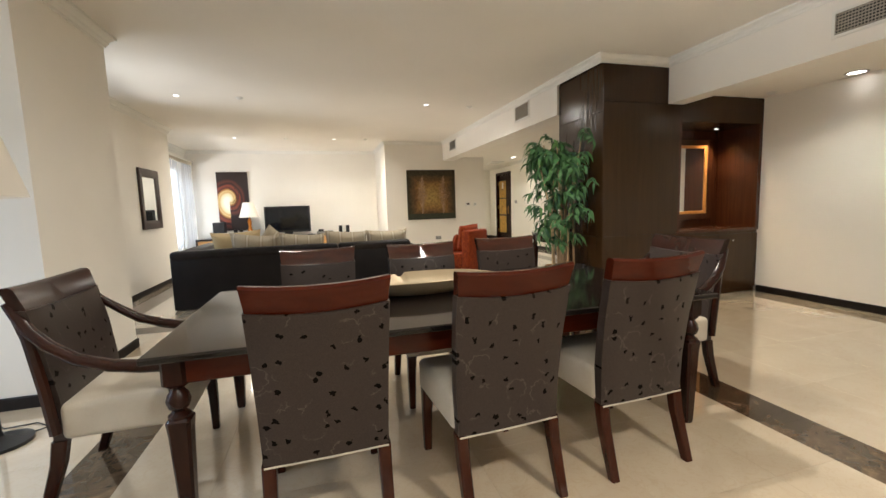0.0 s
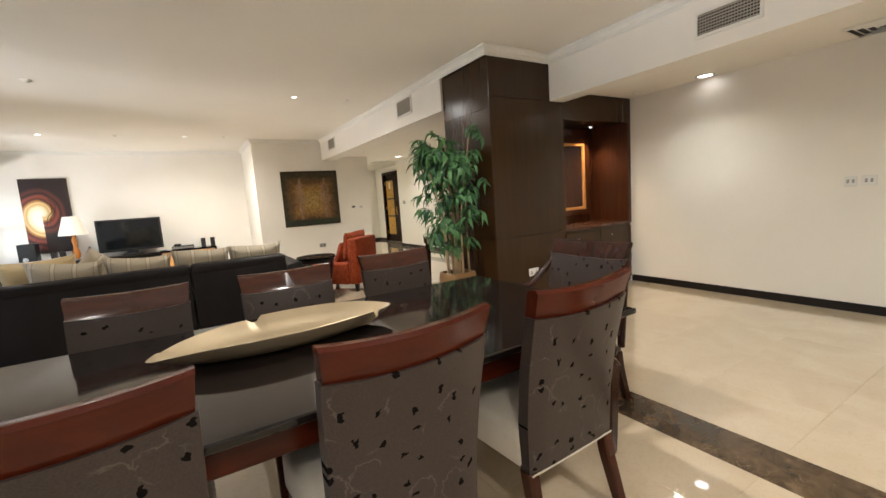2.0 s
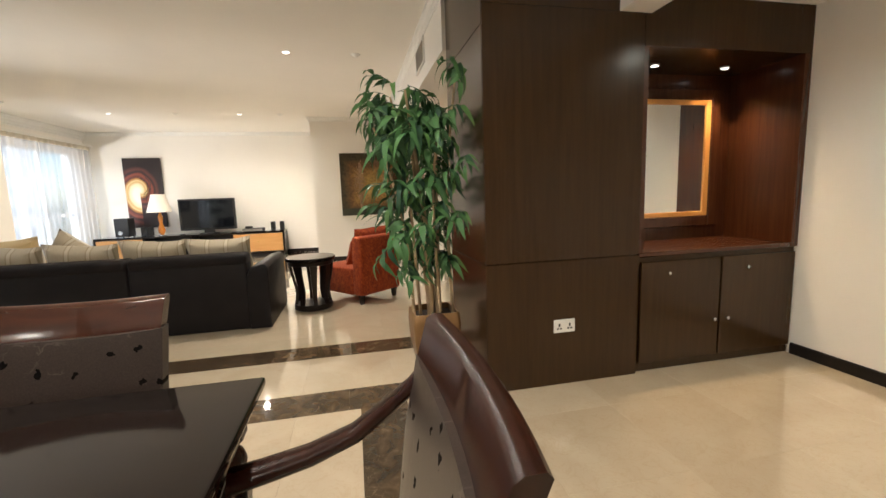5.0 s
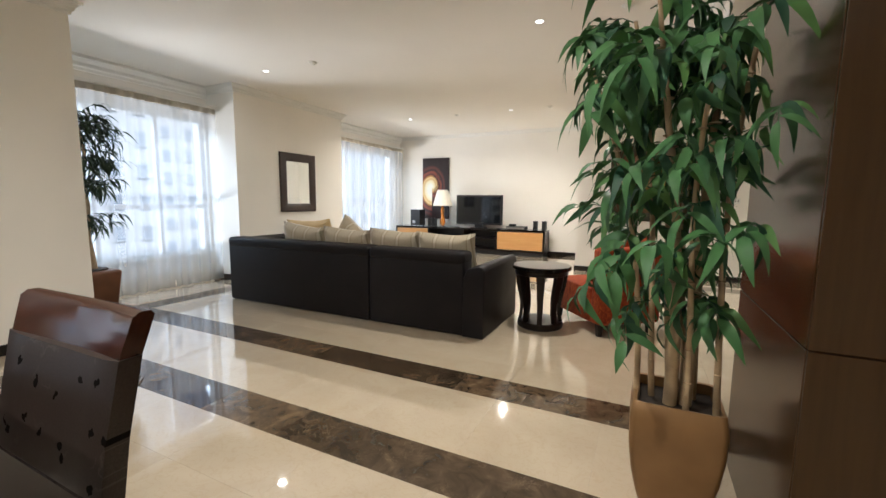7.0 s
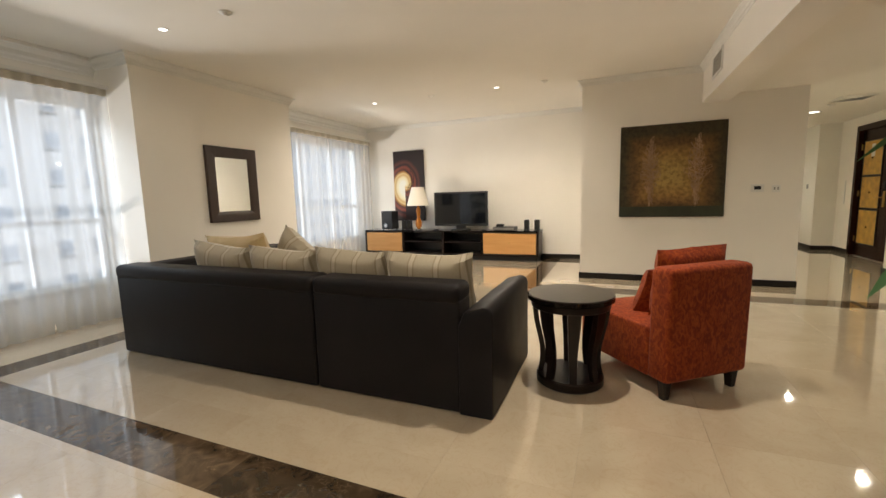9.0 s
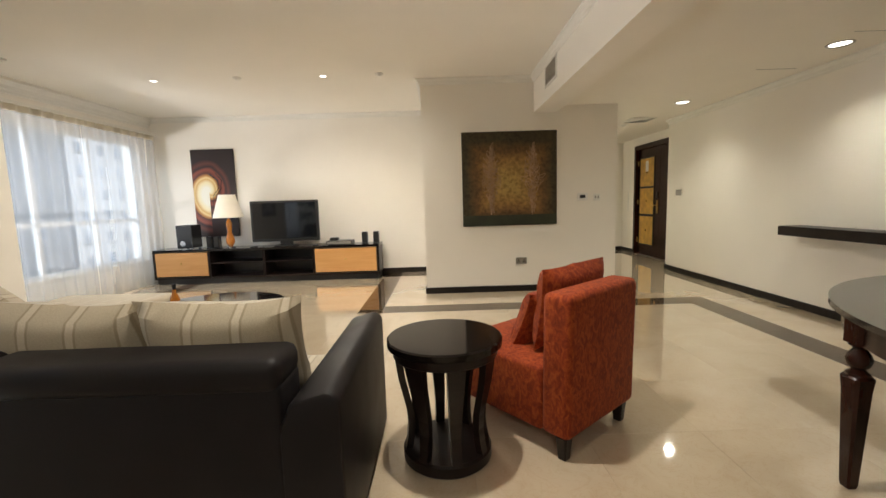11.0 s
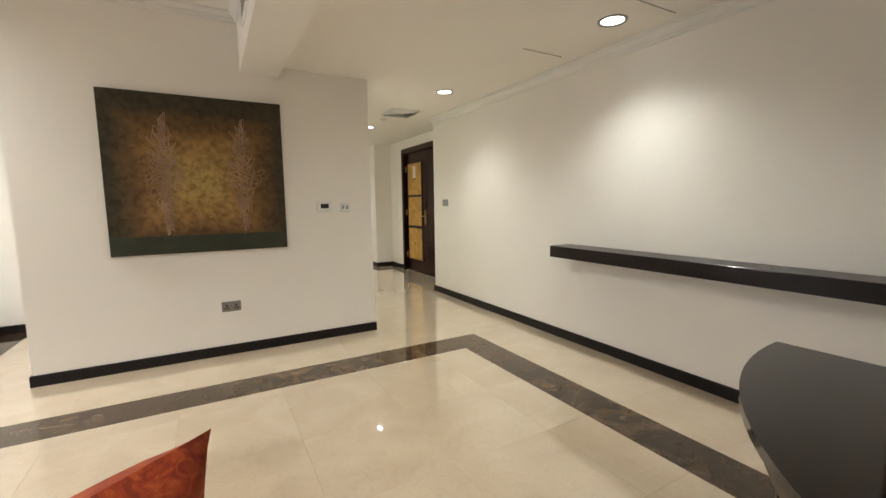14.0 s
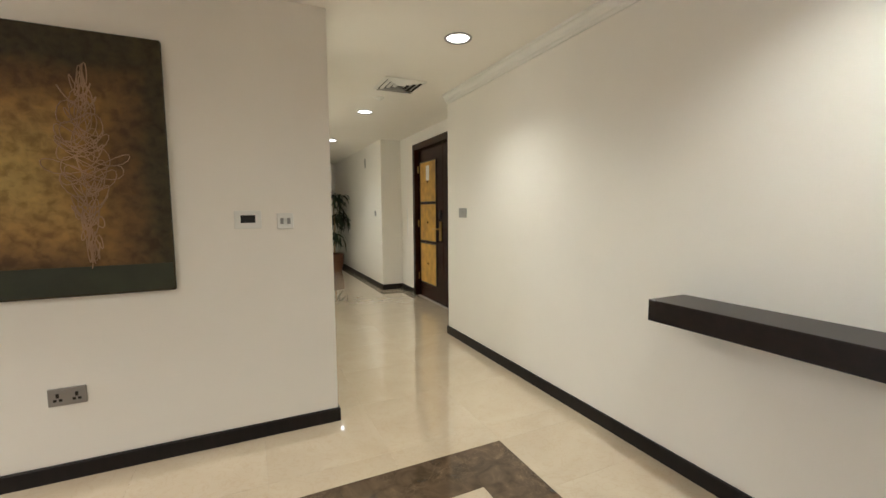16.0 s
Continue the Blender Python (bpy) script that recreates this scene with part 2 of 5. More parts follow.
def leather():
    m, nt, b = basic("dark_leather", 0.5, 0, 0, 0.22)
    c = coords(nt)
    vo = node(nt, "ShaderNodeTexVoronoi", Scale=260.0)
    n2 = node(nt, "ShaderNodeTexNoise", Scale=5.0, Detail=5.0)
    nt.links.new(c, vo.inputs[0]), nt.links.new(c, n2.inputs[0])
    nt.links.new(ramp(nt, n2.outputs[0], [(0.3, (0.0055, 0.0042, 0.0046)), (0.7, (0.0105, 0.0080, 0.0082))]), b.inputs["Base Color"])
    rr = node(nt, "ShaderNodeMapRange", **{"To Min": 0.42, "To Max": 0.6})
    nt.links.new(n2.outputs[0], rr.inputs[0]), nt.links.new(rr.outputs[0], b.inputs["Roughness"])
    bump(nt, b, vo.outputs["Distance"], 0.15, 0.0008)
    return m


def sheer():
    m = bpy.data.materials.new("sheer_voile")
    m.use_nodes = True
    nt = m.node_tree
    nt.nodes.clear()
    out = nt.nodes.new("ShaderNodeOutputMaterial")
    tr = nt.nodes.new("ShaderNodeBsdfTransparent")
    tl = nt.nodes.new("ShaderNodeBsdfTranslucent")
    df = nt.nodes.new("ShaderNodeBsdfDiffuse")
    tl.inputs[0].default_value = (0.68, 0.73, 0.80, 1)
    df.inputs[0].default_value = (0.72, 0.72, 0.71, 1)
    a, b2 = nt.nodes.new("ShaderNodeMixShader"), nt.nodes.new("ShaderNodeMixShader")
    nt.links.new(tl.outputs[0], a.inputs[1]), nt.links.new(df.outputs[0], a.inputs[2])
    a.inputs[0].default_value = 0.5
    n1 = node(nt, "ShaderNodeTexNoise", Scale=3.0, Detail=3.0)
    nt.links.new(coords(nt, (1, 1, 0.1)), n1.inputs[0])
    mr = node(nt, "ShaderNodeMapRange", **{"To Min": 0.24, "To Max": 0.46})
    nt.links.new(n1.outputs[0], mr.inputs[0]), nt.links.new(mr.outputs[0], b2.inputs[0])
    nt.links.new(tr.outputs[0], b2.inputs[1]), nt.links.new(a.outputs[0], b2.inputs[2])
    nt.links.new(b2.outputs[0], out.inputs[0])
    return m


def glow(name, col, strength):
    m = bpy.data.materials.new(name)
    m.use_nodes = True
    b = m.node_tree.nodes["Principled BSDF"]
    b.inputs["Base Color"].default_value = (*col, 1)
    b.inputs["Emission Color"].default_value, b.inputs["Emission Strength"].default_value = (*col, 1), strength
    return m


def mirror_glass():
    m, nt, b = basic("mirror_glass", 0.01, 1.0)
    b.inputs["Base Color"].default_value = (0.86, 0.88, 0.87, 1)
    return m


def clear_glass():
    m = bpy.data.materials.new("window_glass")
    m.use_nodes = True
    nt = m.node_tree
    nt.nodes.clear()
    out, tr, gl, mx = (nt.nodes.new("ShaderNode" + k) for k in ("OutputMaterial", "BsdfTransparent", "BsdfGlossy", "MixShader"))
    tr.inputs[0].default_value = (0.93, 0.96, 0.97, 1)
    gl.inputs["Roughness"].default_value = 0.02
    mx.inputs[0].default_value = 0.06
    nt.links.new(tr.outputs[0], mx.inputs[1]), nt.links.new(gl.outputs[0], mx.inputs[2]), nt.links.new(mx.outputs[0], out.inputs[0])
    return m


def gold_painting():
    """Dark olive canvas with a gold square glowing in its middle and scratched scribbles."""
    m, nt, b = basic("gold_abstract_canvas", 0.62, 0.0, 0.0, 0.3)
    tc = nt.nodes.new("ShaderNodeTexCoord")
    c = tc.outputs["Object"]
    sep = nt.nodes.new("ShaderNodeSeparateXYZ")
    n0 = node(nt, "ShaderNodeTexNoise", Scale=5.0, Detail=6.0)
    nt.links.new(c, n0.inputs[0])
    wobble = mix(nt, c, n0.outputs[1], 0.16, "ADD")
    nt.links.new(wobble, sep.inputs[0])

    def math_(op, a, b2=None):
        k = nt.nodes.new("ShaderNodeMath")
        k.operation = op
        for i, v in enumerate((a, b2)):
            if isinstance(v, (int, float)):
                k.inputs[i].default_value = v
            elif v is not None:
                nt.links.new(v, k.inputs[i])
        return k.outputs[0]
    ax = math_("ABSOLUTE", math_("SUBTRACT", sep.outputs[0], 0.08))
    az = math_("ABSOLUTE", math_("SUBTRACT", sep.outputs[2], 0.04))
    d = math_("MAXIMUM", math_("MULTIPLY", ax, 1.0), math_("MULTIPLY", az, 1.05))
    col = ramp(nt, d, [(0.05, (0.36, 0.245, 0.075)), (0.30, (0.27, 0.155, 0.048)), (0.43, (0.13, 0.070, 0.026)), (0.56, (0.048, 0.038, 0.018))])
    n1 = node(nt, "ShaderNodeTexNoise", Scale=22.0, Detail=9.0, Distortion=0.3)
    nt.links.new(c, n1.inputs[0])
    col = mix(nt, col, ramp(nt, n1.outputs[0], [(0.34, (0.55, 0.50, 0.44)), (0.52, (0.98, 0.98, 0.95)), (0.68, (1.3, 1.25, 1.1))]), 0.8, "MULTIPLY")
    nt.links.new(col, b.inputs["Base Color"])
    bump(nt, b, n1.outputs[0], 0.6, 0.006)
    return m


def swirl_painting():
    """Black canvas with a cream and orange swirl."""
    m, nt, b = basic("swirl_canvas", 0.4, 0, 0.1)
    tc = nt.nodes.new("ShaderNodeTexCoord")
    mp = nt.nodes.new("ShaderNodeMapping")
    mp.inputs["Location"].default_value = (0.12, 0, -0.02)
    mp.inputs["Scale"].default_value = (1.25, 0, 1.0)
    nt.links.new(tc.outputs["Object"], mp.inputs[0])
    n1 = node(nt, "ShaderNodeTexNoise", Scale=3.0, Detail=2.0, Distortion=0.5)
    nt.links.new(tc.outputs["Object"], n1.inputs[0])
    ln = nt.nodes.new("ShaderNodeVectorMath")
    ln.operation = "LENGTH"
    nt.links.new(mix(nt, mp.outputs[0], n1.outputs[1], 0.0, "ADD"), ln.inputs[0])
    ad = nt.nodes.new("ShaderNodeMath")
    ad.operation = "MULTIPLY_ADD"
    ad.inputs[1].default_value = 0.07
    nt.links.new(n1.outputs[0], ad.inputs[0]), nt.links.new(ln.outputs["Value"], ad.inputs[2])
    sx = nt.nodes.new("ShaderNodeSeparateXYZ")
    nt.links.new(mp.outputs[0], sx.inputs[0])
    an = nt.nodes.new("ShaderNodeMath")
    an.operation = "ARCTAN2"
    nt.links.new(sx.outputs[0], an.inputs[0]), nt.links.new(sx.outputs[2], an.inputs[1])
    tw = nt.nodes.new("ShaderNodeMath")
    tw.operation = "MULTIPLY_ADD"
    tw.inputs[1].default_value = 0.055
    nt.links.new(an.outputs[0], tw.inputs[0]), nt.links.new(ad.outputs[0], tw.inputs[2])
    K = (0.020, 0.010, 0.009)
    col = ramp(nt, tw.outputs[0], [(0.10, (0.88, 0.85, 0.74)), (0.19, (0.84, 0.74, 0.46)), (0.25, (0.62, 0.38, 0.12)), (0.275, (0.78, 0.60, 0.28)), (0.31, (0.50, 0.22, 0.05)), (0.35, (0.09, 0.022, 0.012)), (0.42, (0.26, 0.055, 0.028)), (0.47, K), (0.53, (0.12, 0.03, 0.02)), (0.60, K)])
    nt.links.new(col, b.inputs["Base Color"])
    bump(nt, b, n1.outputs[0], 0.3, 0.003)
    return m


def dusk_painting():
    m, nt, b = basic("dusk_canvas", 0.4, 0, 0.1)
    tc = nt.nodes.new("ShaderNodeTexCoord")
    sep = nt.nodes.new("ShaderNodeSeparateXYZ")
    n1 = node(nt, "ShaderNodeTexNoise", Scale=9.0, Detail=6.0)
    mp = coords(nt, (1, 1, 4))
    nt.links.new(mp, n1.inputs[0])
    nt.links.new(tc.outputs["Object"], sep.inputs[0])
    ad = nt.nodes.new("ShaderNodeMath")
    ad.operation = "MULTIPLY_ADD"
    ad.inputs[1].default_value = 0.35
    nt.links.new(n1.outputs[0], ad.inputs[0]), nt.links.new(sep.outputs[2], ad.inputs[2])
    mr = node(nt, "ShaderNodeMapRange", **{"From Min": -0.30, "From Max": 0.50})
    nt.links.new(ad.outputs[0], mr.inputs[0])
    col = ramp(nt, mr.outputs[0], [(0.0, (0.10, 0.02, 0.015)), (0.2, (0.32, 0.06, 0.02)), (0.38, (0.45, 0.10, 0.025)), (0.5, (0.06, 0.015, 0.02)), (0.62, (0.40, 0.20, 0.06)), (0.7, (0.03, 0.012, 0.02)), (1.0, (0.02, 0.012, 0.022))])
    nt.links.new(col, b.inputs["Base Color"])
    bump(nt, b, n1.outputs[0], 0.5, 0.004)
    return m


def leaf_mat(name, lo, hi):
    m, nt, b = basic(name, 0.52, 0, 0, 0.32)
    g = nt.nodes.new("ShaderNodeNewGeometry")
    n1 = node(nt, "ShaderNodeTexNoise", Scale=18.0)
    nt.links.new(coords(nt), n1.inputs[0])
    a = ramp(nt, g.outputs["Random Per Island"], [(0.0, lo), (0.75, hi), (0.9, tuple(v * 1.25 for v in hi)), (1.0, (hi[0] * 3.2, hi[1] * 2.2, hi[2] * 1.5))])
    nt.links.new(mix(nt, a, ramp(nt, n1.outputs[0], [(0.3, (0.75, 0.75, 0.75)), (0.7, (1.1, 1.1, 1.1))]), 0.7, "MULTIPLY"), b.inputs["Base Color"])
    b.inputs["Subsurface Weight"].default_value = 0.0
    return m


MARBLE, BAND = cream_marble(), brown_marble()
GROUT = plain("floor_grout", (0.40, 0.34, 0.265), 0.7)
WALL = plain("wall_paint", (0.86, 0.82, 0.745), 0.62, vary=0.02, scale=1.5, grain=260, bumpy=0.06)
CEIL = plain("ceiling_paint", (0.85, 0.81, 0.73), 0.8, vary=0.02, scale=1.2, grain=200, bumpy=0.04)
TRIM = plain("white_trim_paint", (0.80, 0.78, 0.72), 0.45, vary=0.02)
SKIRT = wood("black_skirting", (0.008, 0.006, 0.005), (0.016, 0.011, 0.009), 0.5, 0.0, spec=0.25)
VENEER = wood("wenge_veneer", (0.033, 0.0148, 0.0047), (0.045, 0.0212, 0.0072), 0.22, 0.0, (1, 1, 0.05), fine=45, spec=0.36)
NOOKWOOD = wood("nook_veneer", (0.040, 0.0115, 0.0045), (0.075, 0.024, 0.009), 0.26, 0.1, (1, 1, 0.05), fine=45)
MAHOG = wood("polished_mahogany", (0.046, 0.0068, 0.0025), (0.080, 0.0135, 0.0045), 0.2, 0.0, (0.2, 1, 1), fine=24, spec=0.22)
REDLEG = wood("reddish_leg_wood", (0.030, 0.0075, 0.0035), (0.062, 0.016, 0.007), 0.24, 0.0, (1, 1, 0.15), fine=26, spec=0.3)
DARKMAHOG = wood("dark_mahogany", (0.014, 0.004, 0.0025), (0.034, 0.0095, 0.0045), 0.26, 0.0, (1, 1, 0.15), fine=26, spec=0.28)
# Mahogany darkened to put shade into the far chairs' rails.
SHADEDMAHOG = wood("shaded_mahogany_rail", (0.024, 0.007, 0.004), (0.055, 0.015, 0.007), 0.14, 0.0, (0.2, 1, 1), fine=24)
BLACKTOP = wood("black_lacquered_wood", (0.007, 0.005, 0.0045), (0.012, 0.0085, 0.0075), 0.07, 0.0, (0.15, 1, 1), fine=22, spec=0.42)
ESPRESSO = wood("espresso_wood", (0.007, 0.0045, 0.004), (0.016, 0.009, 0.007), 0.32, 0.1, (0.15, 1, 1), fine=26, spec=0.25)
BIRCH = wood("orange_birch", (0.52, 0.26, 0.085), (0.62, 0.34, 0.13), 0.35, 0.2, (0.1, 1, 1), fine=20)
GOLDWOOD = wood("gold_stained_wood", (0.50, 0.22, 0.05), (0.66, 0.33, 0.09), 0.3, 0.3, (1, 1, 0.1), fine=20)
DOORGOLD = plain("amber_panel", (0.52, 0.30, 0.055), 0.5, vary=0.25, scale=9)
BLOSSOM = blossom_fabric()
CREAM = fabric("cream_seat_fabric", (0.50, 0.44, 0.34), (0.62, 0.56, 0.46), 340, strength=0.25)
PIPING = plain("cream_piping", (0.52, 0.47, 0.38), 0.8)
RUST, STRIPE, LEATHER = chenille(), striped(), leather()
GOLDF = fabric("gold_cushion_fabric", (0.50, 0.36, 0.17), (0.62, 0.47, 0.25), 200, 0.6)
SHEER = sheer()
CURTHEAD = fabric("curtain_heading_tape", (0.46, 0.42, 0.34), (0.58, 0.53, 0.44), 120)
BOWL = plain("champagne_lacquer", (0.33, 0.255, 0.155), 0.42, 0.4, vary=0.15, scale=3)
BLACKP = plain("black_plastic", (0.010, 0.010, 0.011), 0.35)
SCREEN = plain("tv_screen", (0.006, 0.007, 0.009), 0.06, vary=0.05, bumpy=0.0)
CHROME = plain("brushed_chrome", (0.62, 0.62, 0.62), 0.25, 1.0)
BRASS = plain("aged_brass", (0.55, 0.36, 0.12), 0.3, 1.0)
WHITEP = plain("white_plastic", (0.78, 0.77, 0.73), 0.4, vary=0.03)
GREYP = plain("grey_metal_plate", (0.36, 0.35, 0.33), 0.35, 0.8, vary=0.06)
GRILLE = plain("vent_aluminium", (0.42, 0.39, 0.33), 0.5, 0.3, vary=0.05)
# Near-black: painted shade of vent hollows, and the speaker cloth.
DARKFILL = plain("hollow_shade_and_cloth", (0.012, 0.011, 0.010), 0.8)
MIRROR, GLASS = mirror_glass(), clear_glass()
FRAMEWHITE = plain("white_window_frame", (0.74, 0.75, 0.76), 0.4, vary=0.03)
SHADE = plain("lamp_shade_linen", (0.78, 0.72, 0.62), 0.8, vary=0.03, grain=300)
AMBER = plain("amber_glass", (0.50, 0.17, 0.02), 0.08, 0.0, 0.6)
LAMPON = glow("lamp_glow", (1.0, 0.95, 0.86), 5.0)
POT = plain("bronze_glazed_pot", (0.27, 0.150, 0.060), 0.35, 0.35, vary=0.18, scale=4)
POT2 = plain("copper_glazed_pot", (0.16, 0.07, 0.035), 0.3, 0.3, vary=0.2, scale=5)
SOIL = plain("dark_soil", (0.03, 0.02, 0.013), 0.95, vary=0.4, scale=60, bumpy=0.9)
CANE = plain("bamboo_cane", (0.43, 0.31, 0.18), 0.55, vary=0.3, scale=9)
LEAF = leaf_mat("bamboo_leaf", (0.019, 0.068, 0.038), (0.056, 0.145, 0.048))
LEAF2 = leaf_mat("dark_leaf", (0.010, 0.022, 0.012), (0.028, 0.050, 0.024))
CONC = plain("tower_render", (0.62, 0.62, 0.62), 0.9, vary=0.06, scale=0.3)
TWIN = plain("tower_glass", (0.34, 0.38, 0.44), 0.15, 0.0, vary=0.3, scale=0.4)
GOLDPIC, SWIRL, DUSK = gold_painting(), swirl_painting(), dusk_painting()
SCRIB = plain("scratched_copper_paint", (0.33, 0.205, 0.115), 0.5, vary=0.3)

# ---- mesh helpers ----


def box(bm, x0, x1, y0, y1, z0, z1, bev=0.0, seg=1, m=None):
    vs = [bm.verts.new((x, y, z)) for z in (z0, z1) for y in (y0, y1) for x in (x0, x1)]
    fs = [bm.faces.new([vs[i] for i in f]) for f in ((0, 2, 3, 1), (4, 5, 7, 6), (0, 1, 5, 4), (2, 6, 7, 3), (0, 4, 6, 2), (1, 3, 7, 5))]
    if bev:
        es = list({e for f in fs for e in f.edges})
        r = bmesh.ops.bevel(bm, geom=es, offset=bev, segments=seg, profile=0.5, affect="EDGES")
        vs = list({v for v in vs if v.is_valid} | set(r["verts"]))
    if m:
        for v in vs:
            v.co = m @ v.co
    return vs


def prism(bm, pts, z0, z1, m=None):
    lo = [bm.verts.new((x, y, z0)) for x, y in pts]
    hi = [bm.verts.new((x, y, z1)) for x, y in pts]
    n = len(pts)
    bm.faces.new(lo[::-1]), bm.faces.new(hi)
    for i in range(n):
        bm.faces.new((lo[i], lo[(i + 1) % n], hi[(i + 1) % n], hi[i]))
    if m:
        for v in lo + hi:
            v.co = m @ v.co
    return lo + hi


def loft(bm, rings, closed=False, caps=True):
    """Rings of equal length joined into a skin."""
    rs = [[bm.verts.new(p) for p in r] for r in rings]
    n = len(rs[0])
    for a, b in zip(rs, rs[1:] + ([rs[0]] if closed else [])):
        for i in range(n):
            bm.faces.new((a[i], a[(i + 1) % n], b[(i + 1) % n], b[i]))
    if caps and not closed:
        bm.faces.new(rs[0][::-1]), bm.faces.new(rs[-1])
    return [v for r in rs for v in r]


def lathe(bm, prof, seg=24, cx=0, cy=0, m=None):
    rings = [[Vector((cx + r * math.cos(2 * math.pi * i / seg), cy + r * math.sin(2 * math.pi * i / seg), z)) for i in range(seg)] for r, z in prof]
    vs = loft(bm, rings)
    if m:
        for v in vs:
            v.co = m @ v.co
    return vs


def tube(bm, pts, r, seg=8, r1=None, flat=1.0):
    """A tube along points; r to r1 tapering; flat squeezes it sideways."""
    pts = [Vector(p) for p in pts]
    rings = []
    for i, p in enumerate(pts):
        t = (pts[min(i + 1, len(pts) - 1)] - pts[max(i - 1, 0)]).normalized()
        up = Vector((0, 0, 1)) if abs(t.z) < 0.9 else Vector((0, 1, 0))
        s = t.cross(up).normalized()
        u = s.cross(t)
        rr = r + ((r1 if r1 is not None else r) - r) * i / (len(pts) - 1)
        rings.append([p + s * math.cos(2 * math.pi * k / seg) * rr + u * math.sin(2 * math.pi * k / seg) * rr * flat for k in range(seg)])
    return loft(bm, rings)


def rect_loft(bm, secs):
    """Sections (x, y, z, half width, half depth) joined bottom to top, with trimmed corners."""
    rings = []
    for x, y, z, a, b in secs:
        c = min(a, b) * 0.28
        rings.append([(x + u, y + v, z) for u, v in ((-a + c, -b), (a - c, -b), (a, -b + c), (a, b - c), (a - c, b), (-a + c, b), (-a, b - c), (-a, -b + c))])
    return loft(bm, rings)


def pillow(bm, w, h, d, m=None, nu=16, nv=14, pinch=0.085):
    """A scatter cushion standing in the xz plane, pinched towards its corners."""
    rows = []
    for side in (-1, 1):
        g = []
        for j in range(nv + 1):
            r = []
            for i in range(nu + 1):
                u, v = 2 * i / nu - 1, 2 * j / nv - 1
                k = max(0.0, (1 - abs(u) ** 4.0)) ** 0.5 * max(0.0, (1 - abs(v) ** 3.5)) ** 0.5
                x, z = u * (1 - pinch * (1 - abs(v) ** 2)) * w / 2, v * (1 - pinch * (1 - abs(u) ** 2)) * h / 2
                z -= 0.012 * math.sin(u * 2.2 + w * 31) * (v > 0) * v * v
                wr = 0.006 * noise.noise(Vector((u * 3 + w * 9, v * 3, side)))
                r.append(Vector((x, side * (d / 2 * k + 0.006) + wr * k, z)))
            g.append(r)
        rows.append(g)
    vs = []
    for s, g in enumerate(rows):
        grid = [[bm.verts.new(p) for p in r] for r in g]
        vs += [v for r in grid for v in r]
        for j in range(nv):
            for i in range(nu):
                q = (grid[j][i], grid[j][i + 1], grid[j + 1][i + 1], grid[j + 1][i])
                bm.faces.new(q if s == 0 else q[::-1])
    bmesh.ops.remove_doubles(bm, verts=vs, dist=0.0135)
    vs = [v for v in vs if v.is_valid]
    if m:
        for v in vs:
            v.co = m @ v.co
    return vs


def mesh(name, bm, mat, smooth=False):
    bmesh.ops.recalc_face_normals(bm, faces=bm.faces)
    me = bpy.data.meshes.new(name)
    bm.to_mesh(me)
    bm.free()
    me.materials.append(mat)
    if smooth:
        me.shade_smooth()
        me.set_sharp_from_angle(angle=radians(38))
    return new(name, me)


def part(name, bm, mat, parent, label="", smooth=False):
    ob = mesh(name, bm, mat, smooth)
    ob.parent = parent
    return tagged(ob, label)


def thing(name, m, label, category, group=""):
    ob = new(name)
    ob.matrix_basis = m
    ob.empty_display_size = 0.2
    return tagged(ob, label, category, group)


def solid(name, bm, mat, m, label, category, group="", smooth=False):
    ob = mesh(name, bm, mat, smooth)
    ob.matrix_basis = m
    return tagged(ob, label, category, group)


def struct(name, bm, mat, label, category="", smooth=False):
    return tagged(mesh(name, bm, mat, smooth), label, category, "", "structure")


def B():
    return bmesh.new()


def one(*a, **k):
    bm = bmesh.new()
    box(bm, *a, **k)
    return bm


def moulding(bm, path, prof, closed=False):
    """Profile points (out, z) carried along a level path; out is to the right of the way walked, corners mitred."""
    n = len(path)
    rings = []
    for i in range(n):
        p = Vector(path[i])
        a = (p - Vector(path[i - 1])).normalized() if (i or closed) else None
        b = (Vector(path[(i + 1) % n]) - p).normalized() if (i < n - 1 or closed) else None
        na = Vector((a.y, -a.x)) if a else None
        nb = Vector((b.y, -b.x)) if b else None
        if na and nb:
            mm = (na + nb).normalized()
            mm = mm / max(0.3, mm.dot(na))
        else:
            mm = na or nb
        rings.append([(p.x + mm.x * o, p.y + mm.y * o, z) for o, z in prof])
    return loft(bm, rings, closed)


# ---- structure ----
H, HH = 2.80, 2.43
EX, WX, NY, DX = 5.56, -3.20, 11.50, 5.44


def wall(name, *boxes, label="cream painted plaster wall", mat=WALL):
    bm = B()
    for b in boxes:
        box(bm, *b)
    return struct(name, bm, mat, label, "wall")


struct("floor", one(-3.5, 7.4, -3.3, 18.0, -0.2, -0.006), GROUT, "polished cream marble floor with brown marble borders", "floor")
wall("wall_west", (-3.45, WX, -3.2, -0.5, 0, H), (-3.45, WX, -0.5, 11.2, 0, 0.40), (-3.45, WX, -0.5, 11.2, 2.34, H), (-3.45, WX, 2.3, 4.0, 0.40, 2.34),
     (-3.45, WX, 6.16, 8.50, 0.40, 2.34), (-3.45, WX, 11.2, NY + 0.2, 0, H))
wall("pier_dining", (WX, -1.67, 2.80, 3.98, 0, H), label="broad cream plastered pier between dining and living windows")
wall("pier_living", (WX, -2.60, 6.19, 8.47, 0, H), label="shallow cream plastered pier carrying a framed mirror")
wall("wall_north", (WX, 1.60, NY, NY + 0.2, 0, H), label="plain cream wall behind the television console")
wall("wall_painting", (1.60, 4.15, 9.65, NY, 0, H), (1.60, 4.15, NY, 17.6, 0, H), label="cream wall block carrying a large gold painting")
